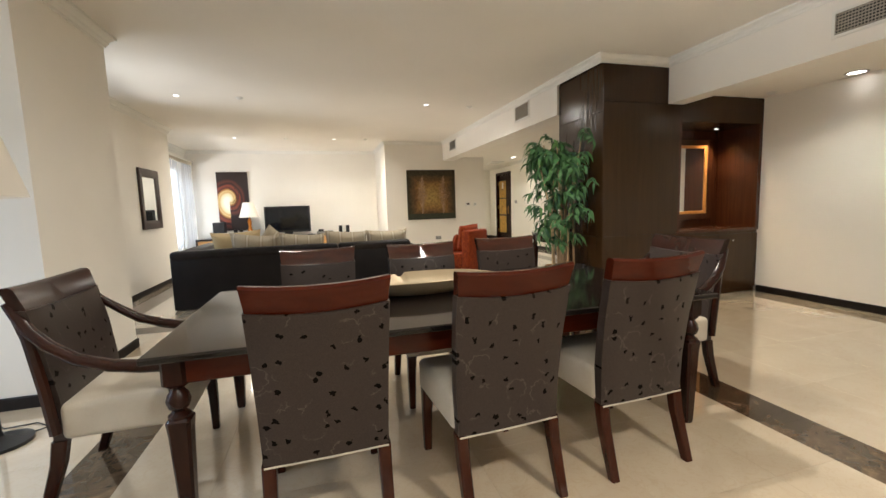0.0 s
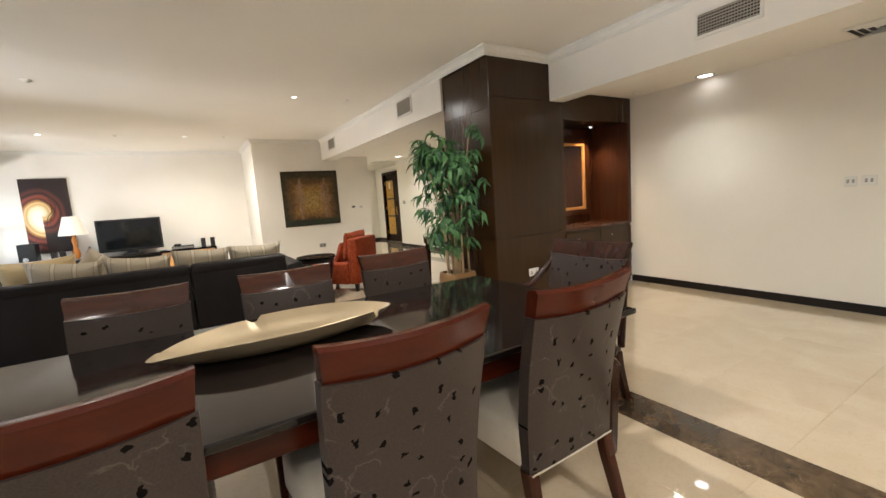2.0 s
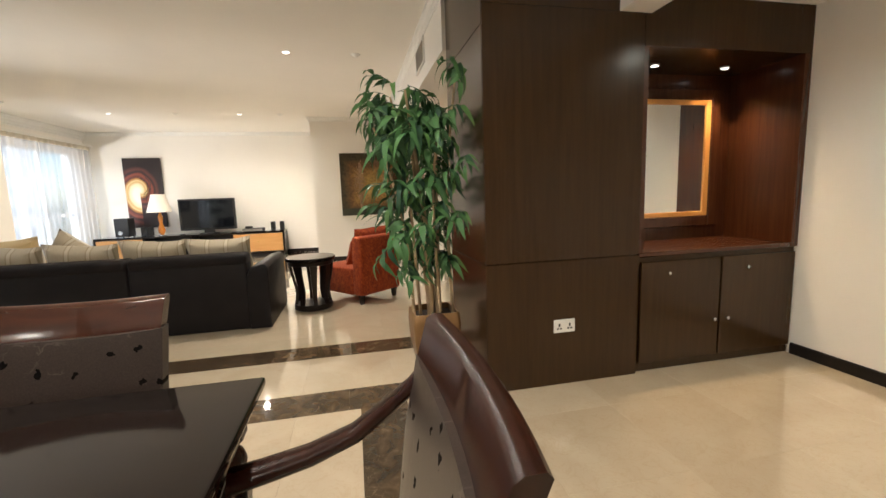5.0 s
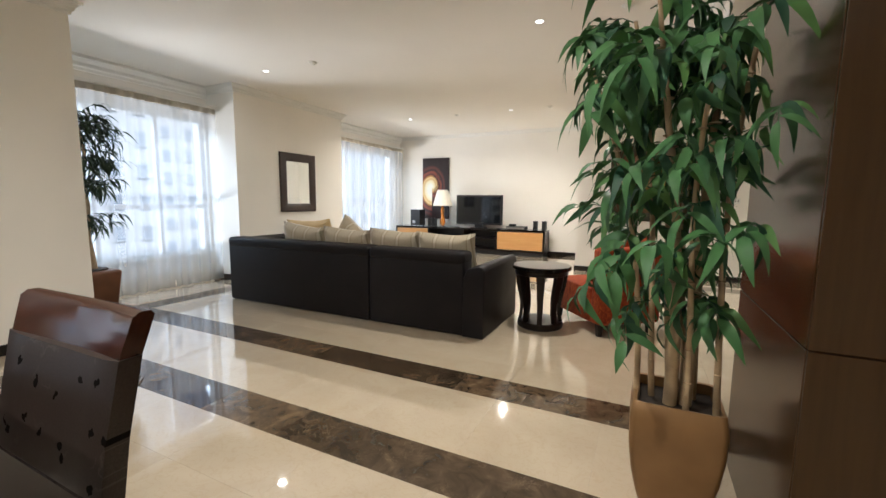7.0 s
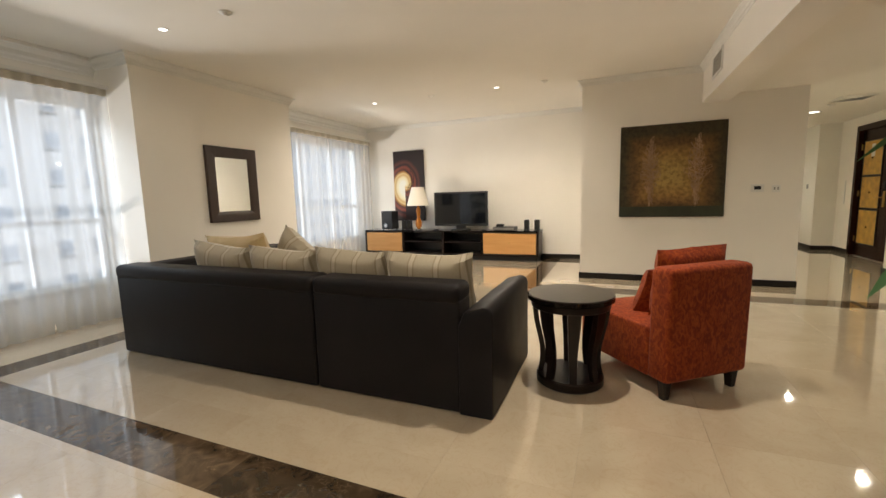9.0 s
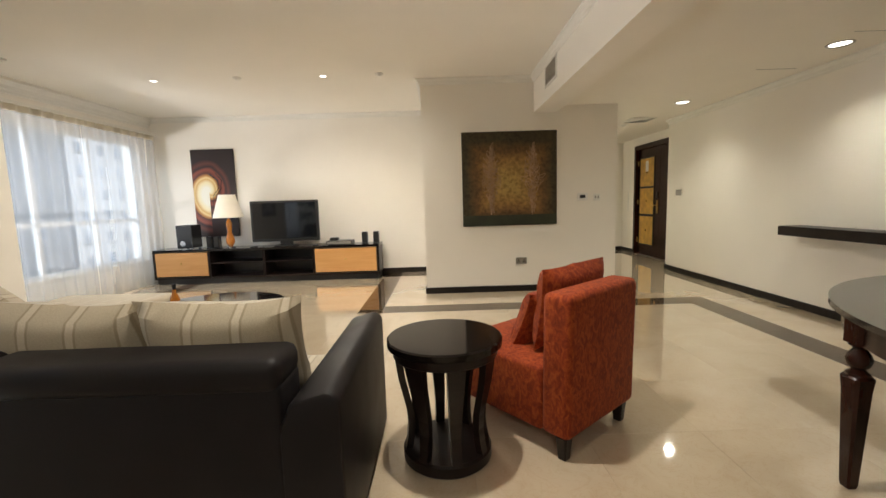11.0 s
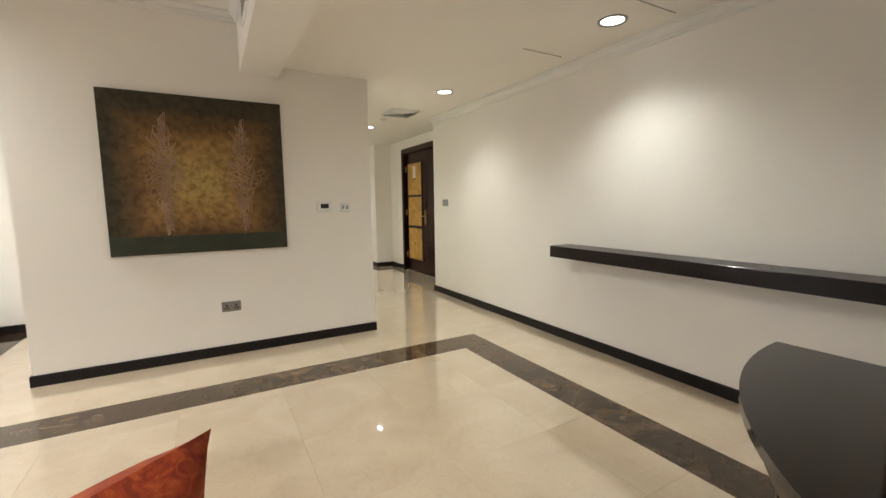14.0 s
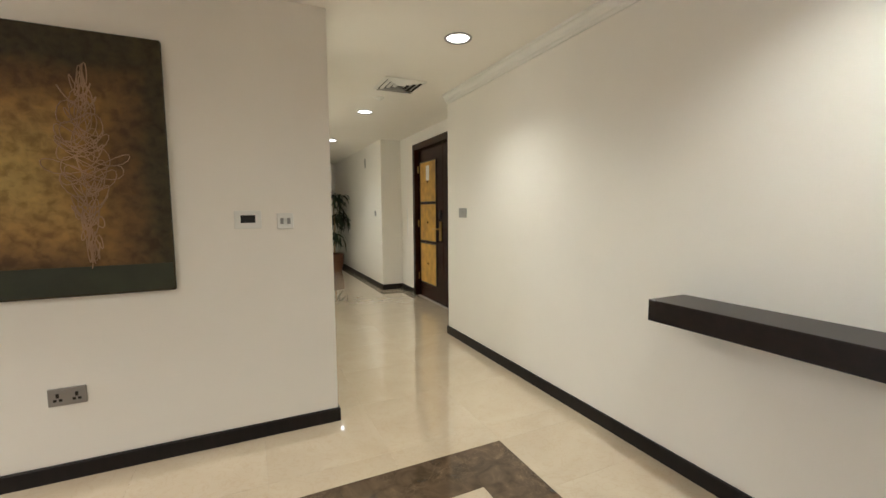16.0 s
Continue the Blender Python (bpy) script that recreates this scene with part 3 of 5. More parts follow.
wall("wall_east", (EX, 7.4, 3.52, 10.98, 0, H), (DX, 7.4, -3.2, 3.52, 0, H), label="long cream wall with a black floating shelf")
wall("wall_entrance", (6.0, 7.4, 10.98, 11.42, 0, H), (6.0, 7.4, 13.06, 13.65, 0, H), (6.0, 7.4, 11.42, 13.06, 2.25, H), (6.12, 7.4, 11.42, 13.06, 0, 2.25), label="cream wall round the entrance door")
wall("wall_hall", (5.66, 7.4, 13.65, 17.4, 0, H), label="cream corridor wall")
wall("wall_hall_end", (4.15, 7.4, 17.4, 17.6, 0, H))
wall("wall_south", (-3.45, 7.4, -3.4, -3.2, 0, H))

struct("ceiling", one(-3.45, 3.34, -3.4, NY + 0.1, H, H + 0.15), CEIL, "flat cream painted ceiling", "ceiling")
struct("ceiling_dining", one(3.34, 4.20, -3.4, 4.40, H, H + 0.15), CEIL, "flat cream painted ceiling", "ceiling")
struct("ceiling_hall", one(3.30, 7.4, 4.40, 17.6, HH, HH + 0.2), CEIL, "lower cream corridor ceiling", "ceiling")
struct("ceiling_side", one(4.15, 7.4, -3.4, 4.40, HH, HH + 0.2), CEIL, "lower cream ceiling beside the dining area", "ceiling")


def beam(name, x0, x1, y0, y1, z0):
    return struct(name, one(x0, x1, y0, y1, z0, H + 0.02), WALL, "cream plastered ceiling beam with air vents", "beam")


beam("beam_hall", 3.06, 3.36, 4.38, 9.66, 2.345)
beam("beam_dining", 3.96, 4.18, -3.3, 3.50, 2.31)

CROWN = [(0, -0.105), (0.012, -0.105), (0.016, -0.085), (0.03, -0.075), (0.036, -0.05), (0.062, -0.025), (0.075, -0.022), (0.078, 0.0), (0, 0.0)]


def crown(name, path, top=H - 0.001, k=1.0, closed=False):
    bm = B()
    moulding(bm, path, [(o * k, top + z * k) for o, z in CROWN], closed)
    return struct(name, bm, TRIM, "white stepped crown moulding", "moulding")


crown("trim_crown_dining_pier", [(WX, 2.80), (-1.67, 2.80), (-1.67, 3.98), (WX, 3.98)], k=1.0)
crown("trim_crown_living_pier", [(WX, 6.19), (-2.60, 6.19), (-2.60, 8.47), (WX, 8.47)], k=1.0)
for _a, _b in ((-3.2, 2.80), (3.98, 6.19), (8.47, NY)):
    crown("trim_crown_window", [(WX, _a), (WX, _b)], k=1.5)
crown("trim_crown_north", [(WX, NY), (1.60, NY), (1.60, 9.65), (3.06, 9.65), (3.06, 4.38)], k=0.75)
crown("trim_crown_column", [(3.06, 4.6), (3.06, 3.50), (3.96, 3.50), (3.96, -3.2)][::1], k=0.85)
crown("trim_crown_east", [(EX, 10.98), (EX, 4.4)], top=HH - 0.001, k=0.8)

SKP = [(0, 0), (0.014, 0), (0.014, 0.075), (0.010, 0.082), (0, 0.082)]


def skirting(path):
    bm = B()
    moulding(bm, path, SKP)
    return struct("baseboard", bm, SKIRT, "low black stained wooden skirting board", "skirting board")


skirting([(WX, 2.80), (-1.67, 2.80), (-1.67, 3.98), (WX, 3.98)])
skirting([(WX, 6.19), (-2.60, 6.19), (-2.60, 8.47), (WX, 8.47)])
skirting([(WX, NY), (1.60, NY), (1.60, 9.65), (4.15, 9.65), (4.15, 17.4)])
skirting([(5.66, 17.4), (5.66, 13.65), (6.0, 13.65), (6.0, 13.06)])
skirting([(6.0, 11.42), (6.0, 10.98), (EX, 10.98), (EX, 4.4)])
skirting([(DX, 3.49), (DX, -3.2)])

# ---- windows ----


def window(name, y0, y1, mull):
    w = tagged(new(name), "tall white framed window behind sheer curtains", "window", "", "structure")
    w.matrix_basis = pose(-3.30, 0, 0)
    z0, z1, t = 0.40, 2.34, 0.05
    bm = B()
    for a in ((-0.03, 0.03, y0, y0 + t, z0, z1), (-0.03, 0.03, y1 - t, y1, z0, z1), (-0.03, 0.03, y0 + t, y1 - t, z0, z0 + t), (-0.03, 0.03, y0 + t, y1 - t, z1 - t, z1),
              (-0.03, 0.03, y0 + t, y1 - t, 1.06, 1.12)):
        box(bm, *a, bev=0.004)
    part("window_frame", bm, FRAMEWHITE, w, "white aluminium window frame")
    bm = B()
    for m in mull:
        box(bm, -0.028, 0.028, m - 0.025, m + 0.025, z0 + t, 1.06)
        box(bm, -0.028, 0.028, m - 0.025, m + 0.025, 1.12, z1 - t)
    part("mullion", bm, FRAMEWHITE, w)
    ys = [y0 + t] + [v for m in mull for v in (m - 0.025, m + 0.025)] + [y1 - t]
    for i in range(0, len(ys), 2):
        for a, b in ((z0 + t, 1.06), (1.12, z1 - t)):
            p = part("pane", one(-0.004, 0.004, ys[i], ys[i + 1], a, b), GLASS, w, "clear window pane")
            p.visible_shadow = False
    part("window_handle", one(0.03, 0.05, mull[-1] - 0.012, mull[-1] + 0.012, 1.07, 1.15, bev=0.004), BLACKP, w, "small dark window catch")
    part("window_sill", one(0.03, 0.12, y0, y1, z0 - 0.012, z0 + 0.008), TRIM, w, "white window sill")


window("window_1", 3.98, 6.16, (4.75, 5.51))
window("window_2", 8.52, 11.18, (9.4, 10.3))
window("window_3", -0.48, 2.28, (0.45, 1.35))


def curtain(y0, y1, x, folds, seed):
    rnd = random.Random(seed)
    c = thing("sheer_curtain", pose(x, 0, 0), "white sheer voile curtain gathered on a taped heading", "curtain", "sheer curtains")
    bm = B()
    n = folds * 12
    ph = [rnd.uniform(0.6, 1.4) for _ in range(folds + 2)]
    rows = []
    for z, k in ((0.015, 1.25), (0.5, 1.05), (1.2, 0.95), (1.9, 0.8), (2.36, 0.55), (2.40, 0.45)):
        r = []
        for i in range(n + 1):
            u = i / n * folds
            a = ph[int(u)] * (1 - (u % 1)) + ph[int(u) + 1] * (u % 1)
            r.append(bm.verts.new((0.021 * k * a * math.sin(u * 2 * math.pi) + 0.012 * noise.noise(Vector((u * 0.7, z * 1.3, seed))), y0 + (y1 - y0) * i / n + 0.008 * math.sin(u * 4.1), z)))
        rows.append(r)
    for a, b in zip(rows, rows[1:]):
        for i in range(n):
            bm.faces.new((a[i], a[i + 1], b[i + 1], b[i]))
    part("voile", bm, SHEER, c, "thin white see-through voile", smooth=True)
    bm = B()
    ring = []
    for i in range(n + 1):
        u = i / n * folds
        dx = 0.016 * math.sin(u * 2 * math.pi)
        y = y0 + (y1 - y0) * i / n
        ring.append([(dx - 0.009, y, 2.40), (dx + 0.009, y, 2.40), (dx + 0.009, y, 2.475), (dx - 0.009, y, 2.475)])
    loft(bm, ring)
    part("heading", bm, CURTHEAD, c, "beige pleated heading tape")
    return c


curtain(4.02, 5.045, -2.98, 7, 1)
curtain(5.035, 6.17, -2.98, 8, 2)
curtain(8.50, 9.875, -2.98, 9, 3)
curtain(9.87, 11.30, -2.98, 9, 4)
curtain(-0.60, 2.74, -2.98, 18, 5)
for _a, _b in ((4.01, 6.18), (8.49, 11.33), (-0.62, 2.76)):
    bm = B()
    box(bm, -3.02, -2.94, _a, _b, 2.475, 2.51)
    box(bm, WX, -3.02, _a + 0.30, _a + 0.32, 2.48, 2.505), box(bm, WX, -3.02, _b - 0.32, _b - 0.30, 2.48, 2.505)
    solid("curtain_track", bm, TRIM, pose(0, 0, 0), "white curtain track on wall brackets", "curtain track", "curtain tracks")

# ---- timber clad column and sideboard niche ----
col = tagged(new("column"), "square column clad in dark wenge veneer", "column", "", "structure")
part("core", one(3.10, 4.13, 3.512, 4.38, 0, H), VENEER, col)
for z0, z1 in ((0.0, 0.818), (0.822, 2.31)):
    part("panel", one(3.09, 4.138, 3.50, 3.512, z0, z1, bev=0.0015), VENEER, col)
part("panel", one(3.09, 3.958, 3.50, 3.512, 2.312, H - 0.09, bev=0.0015), VENEER, col)
for z0, z1 in ((0.0, 0.818), (0.822, 2.20), (2.204, H - 0.09)):
    part("panel", one(3.088, 3.10, 3.512, 4.38, z0, z1, bev=0.0015), VENEER, col)

side = thing("built_in_sideboard", pose(4.14, 3.5, 0), "dark wenge built-in sideboard with lit mirror niche", "sideboard")
W = DX - 4.14
part("plinth", one(0.0, W, 0.03, 0.60, 0.0, 0.06), VENEER, side)
part("carcass", one(0.0, W, 0.022, 0.60, 0.06, 0.80), VENEER, side)
part("worktop", one(0.0, W, -0.002, 0.56, 0.80, 0.83, bev=0.003), NOOKWOOD, side, "reddish brown polished wooden worktop")
for i in range(2):
    x0, x1 = 0.02 + i * (W / 2 - 0.01), 0.01 + (i + 1) * (W / 2 - 0.01)
    d = part("door", one(x0 + 0.002, x1 - 0.002, 0.0, 0.02, 0.065, 0.765, bev=0.002), VENEER, side, "flat dark wenge cabinet door")
    bm = B()
    xk = x1 - 0.05 if i == 0 else x0 + 0.05
    lathe(bm, [(0.005, 0), (0.005, 0.012), (0.013, 0.016), (0.013, 0.026), (0.008, 0.03)], 12, m=pose(xk, 0.0, 0.33, 90, 0, 0))
    part("knob", bm, CHROME, d, "small round chrome knob", True)
    bm = B()
    lathe(bm, [(0.004, 0), (0.011, 0.004), (0.011, 0.01), (0.006, 0.013)], 12, m=pose((x0 + x1) / 2 - 0.1, 0.0, 0.68, 90, 0, 0))
    part("lock", bm, CHROME, d, "small round cabinet lock", True)
part("niche_side", one(W - 0.06, W - 0.001, 0.0, 0.56, 0.83, 2.12), NOOKWOOD, side, "reddish veneer niche side")
part("niche_side", one(-0.001, 0.03, 0.002, 0.56, 0.83, 2.12), NOOKWOOD, side, "reddish veneer niche side")
part("niche_back", one(0.0, W, 0.56, 0.60, 0.80, 2.12), NOOKWOOD, side, "reddish veneer niche back")
part("canopy", one(0.0, W - 0.001, 0.0, 0.60, 2.12, HH - 0.002), VENEER, side, "dark veneer canopy over the niche")
struct("wall_behind_niche", one(4.13, DX + 0.2, 4.105, 4.38, 0, HH), WALL, "cream painted plaster wall", "wall")

mir = thing("niche_mirror", pose(4.80, 4.058, 1.47), "gold framed mirror inside the dark niche", "mirror")
bm = B()
for a in ((-0.46, -0.38, -0.03, 0, -0.54, 0.54), (0.38, 0.46, -0.03, 0, -0.54, 0.54), (-0.38, 0.38, -0.03, 0, 0.46, 0.54), (-0.38, 0.38, -0.03, 0, -0.54, -0.46)):
    box(bm, *a, bev=0.004)
part("outer_frame", bm, NOOKWOOD, mir, "reddish brown outer frame")
bm = B()
for a in ((-0.38, -0.33, -0.024, 0, -0.46, 0.46), (0.33, 0.38, -0.024, 0, -0.46, 0.46), (-0.33, 0.33, -0.024, 0, 0.42, 0.46), (-0.33, 0.33, -0.024, 0, -0.46, -0.42)):
    box(bm, *a, bev=0.005)
part("inner_frame", bm, GOLDWOOD, mir, "gold stained inner frame")
part("glass", one(-0.33, 0.33, -0.012, -0.004, -0.42, 0.42), MIRROR, mir, "silvered mirror glass")


def downlight(x, y, z, r, ring=TRIM, group="recessed ceiling downlights"):
    d = thing("ceiling_downlight", pose(x, y, z), "round recessed downlight, lit, with thin metal rim", "ceiling light", group)
    bm = B()
    n = 28
    loft(bm, [[(rr * math.cos(2 * math.pi * i / n), rr * math.sin(2 * math.pi * i / n), zz) for i in range(n)] for rr, zz in ((r, -0.001), (r * 0.97, -0.007), (r * 0.8, -0.006), (r * 0.76, -0.001))], True)
    part("rim", bm, ring, d, "thin metal rim", True)
    bm = B()
    lathe(bm, [(r * 0.76, -0.002), (r * 0.7, -0.003)], n)
    part("bulb", bm, LAMPON, d, "glowing lamp")
    return d


for _x, _y in MAIN_LIGHTS[:4]:
    downlight(_x, _y, H, 0.045)
for _x, _y in HALL_LIGHTS[:5]:
    downlight(_x, _y, HH, 0.095, GREYP)
for _x in (4.5, 5.1):
    downlight(_x, 3.86, 2.119, 0.035, NOOKWOOD)

for _x, _y, _z in ((-0.93, 5.98, H), (1.12, 9.37, H), (2.45, 5.98, H), (-0.6, 9.37, H), (4.9, 7.0, HH), (5.2, 3.25, HH), (4.95, 11.3, HH)):
    bm = B()
    lathe(bm, [(0.05, 0), (0.05, -0.008), (0.03, -0.018), (0.018, -0.03), (0.005, -0.031)], 18)
    solid("smoke_detector", bm, TRIM, pose(_x, _y, _z), "small round white ceiling detector", "smoke detector", "ceiling detectors", True)


def wall_vent(m, w, h, label):
    v = thing("wall_vent", m, label, "air vent", "air vents")
    # No duct is cut; a dark sheet paints its shade.
    part("backing", one(-w / 2 + 0.02, w / 2 - 0.02, -0.004, -0.001, -h / 2 + 0.02, h / 2 - 0.02), DARKFILL, v, "dark sheet for the shaded hollow behind the grille")
    bm = B()
    for a in ((-w / 2, w / 2, h / 2 - 0.022, h / 2), (-w / 2, w / 2, -h / 2, -h / 2 + 0.022), (-w / 2, -w / 2 + 0.022, -h / 2 + 0.022, h / 2 - 0.022), (w / 2 - 0.022, w / 2, -h / 2 + 0.022, h / 2 - 0.022)):
        box(bm, a[0], a[1], -0.016, -0.001, a[2], a[3])
    part("frame", bm, TRIM, v, "cream vent frame")
    k = int((h - 0.044) / 0.020)
    bar = None
    for i in range(k):
        z = -h / 2 + 0.032 + i * (h - 0.064) / max(1, k - 1)
        if bar is None:
            bar = part("slat", one(-w / 2 + 0.022, w / 2 - 0.022, -0.013, -0.005, -0.004, 0.004), GRILLE, v)
            bar.location.z = z
        else:
            o = new("slat", bar.data)
            o.parent, o.location = v, (0, 0, z)
    k = int((w - 0.044) / 0.020)
    bar = None
    for i in range(1, k):
        x = -w / 2 + 0.022 + i * (w - 0.044) / k
        if bar is None:
            bar = part("cross_bar", one(-0.002, 0.002, -0.012, -0.006, -h / 2 + 0.022, h / 2 - 0.022), GRILLE, v)
            bar.location.x = x
        else:
            o = new("cross_bar", bar.data)
            o.parent, o.location = v, (x, 0, 0)
    return v


for _y in (5.35, 8.80):
    wall_vent(pose(3.06, _y, 2.60, 0, 0, -90), 0.46, 0.24, "beige grille vent on the plastered beam")
wall_vent(pose(3.96, 1.68, 2.52, 0, 0, -90), 0.47, 0.20, "beige grille vent on the plastered beam")


def ceiling_diffuser(x, y, z, s=0.42):
    v = thing("ceiling_vent", pose(x, y, z), "square louvred ceiling air diffuser", "air vent", "ceiling diffusers")
    # Dark sheet painted as the shade between the louvres.
    part("backing", one(-s / 2 + 0.01, s / 2 - 0.01, -s / 2 + 0.01, s / 2 - 0.01, -0.004, -0.001), DARKFILL, v, "dark sheet for the shaded hollow behind the louvres")
    for i in range(4):
        a = s / 2 * (1 - i * 0.24)
        b = a - 0.020
        bm = B()
        loft(bm, [[(sx * q, sy * q, zz) for sx, sy in ((-1, -1), (1, -1), (1, 1), (-1, 1))] for q, zz in ((a, -0.003), (a, -0.010), (b, -0.022), (b, -0.018))], True)
        part("louvre", bm, TRIM, v)


ceiling_diffuser(5.0, 10.82, HH, 0.38)
ceiling_diffuser(5.19, 1.1, HH)
for _x, _y, _r in ((5.21, 7.44, 0), (5.15, 8.35, 0)):
    bm = B()
    for a in ((-0.20, 0.20, -0.004, 0.004), ):
        box(bm, a[0], a[1], a[2], a[3], -0.003, -0.0005)
    solid("access_panel_joint", bm, GREYP, pose(_x, _y, HH, 0, 0, _r), "thin joint line of a ceiling access panel", "access panel")

# ---- entrance door ----
door = tagged(new("door_1"), "dark wooden double entrance door with amber panels", "door", "", "structure")
door.matrix_basis = pose(6.0, 12.24, 0)
bm = B()
for a in ((-0.02, 0.10, -0.82, -0.74, 0, 2.27), (-0.02, 0.10, 0.75, 0.83, 0, 2.27), (-0.02, 0.10, -0.74, 0.75, 2.18, 2.27)):
    box(bm, *a, bev=0.004)
part("door_frame", bm, DARKMAHOG, door, "dark brown moulded door frame")


def leaf(y0, y1, g0, g1):
    p = part("door_leaf", one(0.045, 0.085, y0 + 0.002, y1 - 0.002, 0.008, 2.175, bev=0.002), DARKMAHOG, door, "dark brown door leaf")
    bm = B()
    for a, b in ((0.24, 0.81), (0.86, 1.38), (1.42, 1.98)):
        for q in ((g0 - 0.015, g0, a - 0.015, b + 0.015), (g1, g1 + 0.015, a - 0.015, b + 0.015), (g0, g1, a - 0.015, a), (g0, g1, b, b + 0.015)):
            box(bm, 0.034, 0.045, *q)
        part("panel", one(0.038, 0.0455, g0, g1, a, b), DOORGOLD, p, "amber coloured door panel")
        s = B()
        lathe(s, [(0.012, 0), (0.018, 0.008), (0.006, 0.016)], 10, m=pose(0.038, (g0 + g1) / 2, (a + b) / 2, 0, -90, 0))
        part("stud", s, DARKMAHOG, p, "small dark stud")
    part("beading", bm, BLACKP, p)
    return p


l1 = leaf(-0.11, 0.75, 0.11, 0.655)
l2 = leaf(-0.74, -0.112, -0.63, -0.41)
part("notice", one(0.0365, 0.0378, 0.33, 0.44, 1.72, 1.93), WHITEP, l1, "small pale paper notice")
bm = B()
box(bm, 0.030, 0.045, -0.06, -0.01, 0.88, 1.14, bev=0.002)
tube(bm, [(0.04, -0.035, 1.04), (-0.015, -0.035, 1.04), (-0.02, 0.02, 1.04), (-0.02, 0.10, 1.035)], 0.010, 8)
part("handle", bm, BRASS, l1, "aged brass lever handle")
part("lock", one(0.028, 0.045, -0.055, -0.005, 1.18, 1.30, bev=0.004), BLACKP, l1, "black lock case")
for _z in (0.3, 1.1, 1.9):
    part("hinge", one(0.03, 0.044, 0.738, 0.752, _z - 0.05, _z + 0.05), BRASS, l1, "brass hinge")

# ---- plates, sockets, switches ----


def plate(name, m, w, h, mat, label, cat, kind):
    p = thing(name, m, label, cat)
    part("plate", one(-w / 2, w / 2, -0.010, -0.0005, -h / 2, h / 2, bev=0.003), mat, p)
    if kind == "socket":
        for sx in (-0.036, 0.036):
            bm = B()
            box(bm, sx - 0.006, sx + 0.006, -0.0112, -0.0095, -0.003, 0.018)
            box(bm, sx - 0.017, sx - 0.004, -0.0112, -0.0095, -0.021, -0.009)
            box(bm, sx + 0.004, sx + 0.017, -0.0112, -0.0095, -0.021, -0.009)
            part("pin_holes", bm, BLACKP, p, "three dark pin holes")
            part("rocker", one(sx * 0.45 - 0.006, sx * 0.45 + 0.006, -0.0135, -0.0095, 0.018, 0.034, bev=0.001), mat, p)
    elif kind == "switch":
        for sx in (-0.018, 0.018):
            part("rocker", one(sx - 0.009, sx + 0.009, -0.0135, -0.0095, -0.017, 0.017, bev=0.0015), GREYP if mat is WHITEP else mat, p, "rocker switch")
    elif kind == "screen":
        part("display", one(-w * 0.27, w * 0.27, -0.0112, -0.0095, -h * 0.18, h * 0.24), BLACKP, p, "dark display")
    return p


plate("wall_socket", pose(3.603, 3.50, 0.395), 0.146, 0.086, WHITEP, "white double mains socket on the wenge column", "socket", "socket")
plate("wall_socket", pose(2.88, 9.65, 0.415), 0.146, 0.086, GREYP, "grey metal double mains socket on the cream wall", "socket", "socket")
plate("thermostat", pose(3.70, 9.65, 1.245), 0.135, 0.098, WHITEP, "white thermostat with dark display", "thermostat", "screen")
plate("light_switch", pose(3.89, 9.65, 1.235), 0.088, 0.088, WHITEP, "white wall switch beside the thermostat", "switch", "switch")
plate("light_switch", pose(EX, 10.65, 1.265, 0, 0, -90), 0.146, 0.09, GREYP, "grey metal double switch plate", "switch", "switch")
plate("light_switch", pose(DX, 1.32, 1.20, 0, 0, -90), 0.088, 0.088, WHITEP, "white wall switch on the dining wall", "switch", "switch")
plate("light_switch", pose(DX, 1.20, 1.20, 0, 0, -90), 0.10, 0.088, WHITEP, "white wall switch on the dining wall", "switch", "switch")
plate("light_switch", pose(5.66, 14.0, 1.25, 0, 0, -90), 0.07, 0.088, GREYP, "small grey switch plate in the corridor", "switch", "")
plate("door_chime", pose(6.0, 13.35, 1.12, 0, 0, -90), 0.035, 0.42, WHITEP, "slim white upright wall fitting beside the door", "wall fitting", "")
plate("wall_sensor", pose(5.66, 14.6, 2.15, 0, 0, -90), 0.045, 0.16, GREYP, "small dark sensor high on the corridor wall", "sensor", "screen")

# ---- wall pictures, wall mirror, shelf ----
pic = thing("gold_painting", pose(2.732, 9.65, 1.505), "large square abstract painting, gold square on dark olive", "painting")
part("canvas", one(-0.62, 0.62, -0.035, -0.001, -0.61, 0.61, bev=0.004), GOLDPIC, pic)
rnd = random.Random(8)
bm = B()
for cx in (-0.24, 0.30):
    for k in range(4):
        pts = []
        f, ph, wide = rnd.uniform(0.9, 1.4), rnd.uniform(0, 6), rnd.uniform(0.6, 1.1)
        for i in range(240):
            t = i / 239
            z = 0.42 - 0.86 * t + 0.040 * math.sin(f * i * 0.61 + ph) + 0.015 * math.sin(i * 0.13 + k)
            s = (0.02 + 0.10 * math.sin(math.pi * min(1, t * 1.1)) ** 1.5) * wide * (0.8 + 0.5 * math.sin(i * 0.071 + 2 * k))
            pts.append((cx + s * math.sin(f * i * 0.31 + ph) + 0.012 * math.sin(i * 0.05 + k), -0.0365, z))
        bm = B()
        tube(bm, pts, 0.0024, 4)
        part("scribble", bm, SCRIB, pic, "raised copper coloured scribbled line")
part("lower_band", one(-0.615, 0.615, -0.0372, -0.0352, -0.60, -0.47), plain("dark_green_paint", (0.022, 0.026, 0.012), 0.5, vary=0.3), pic, "dark green painted band")

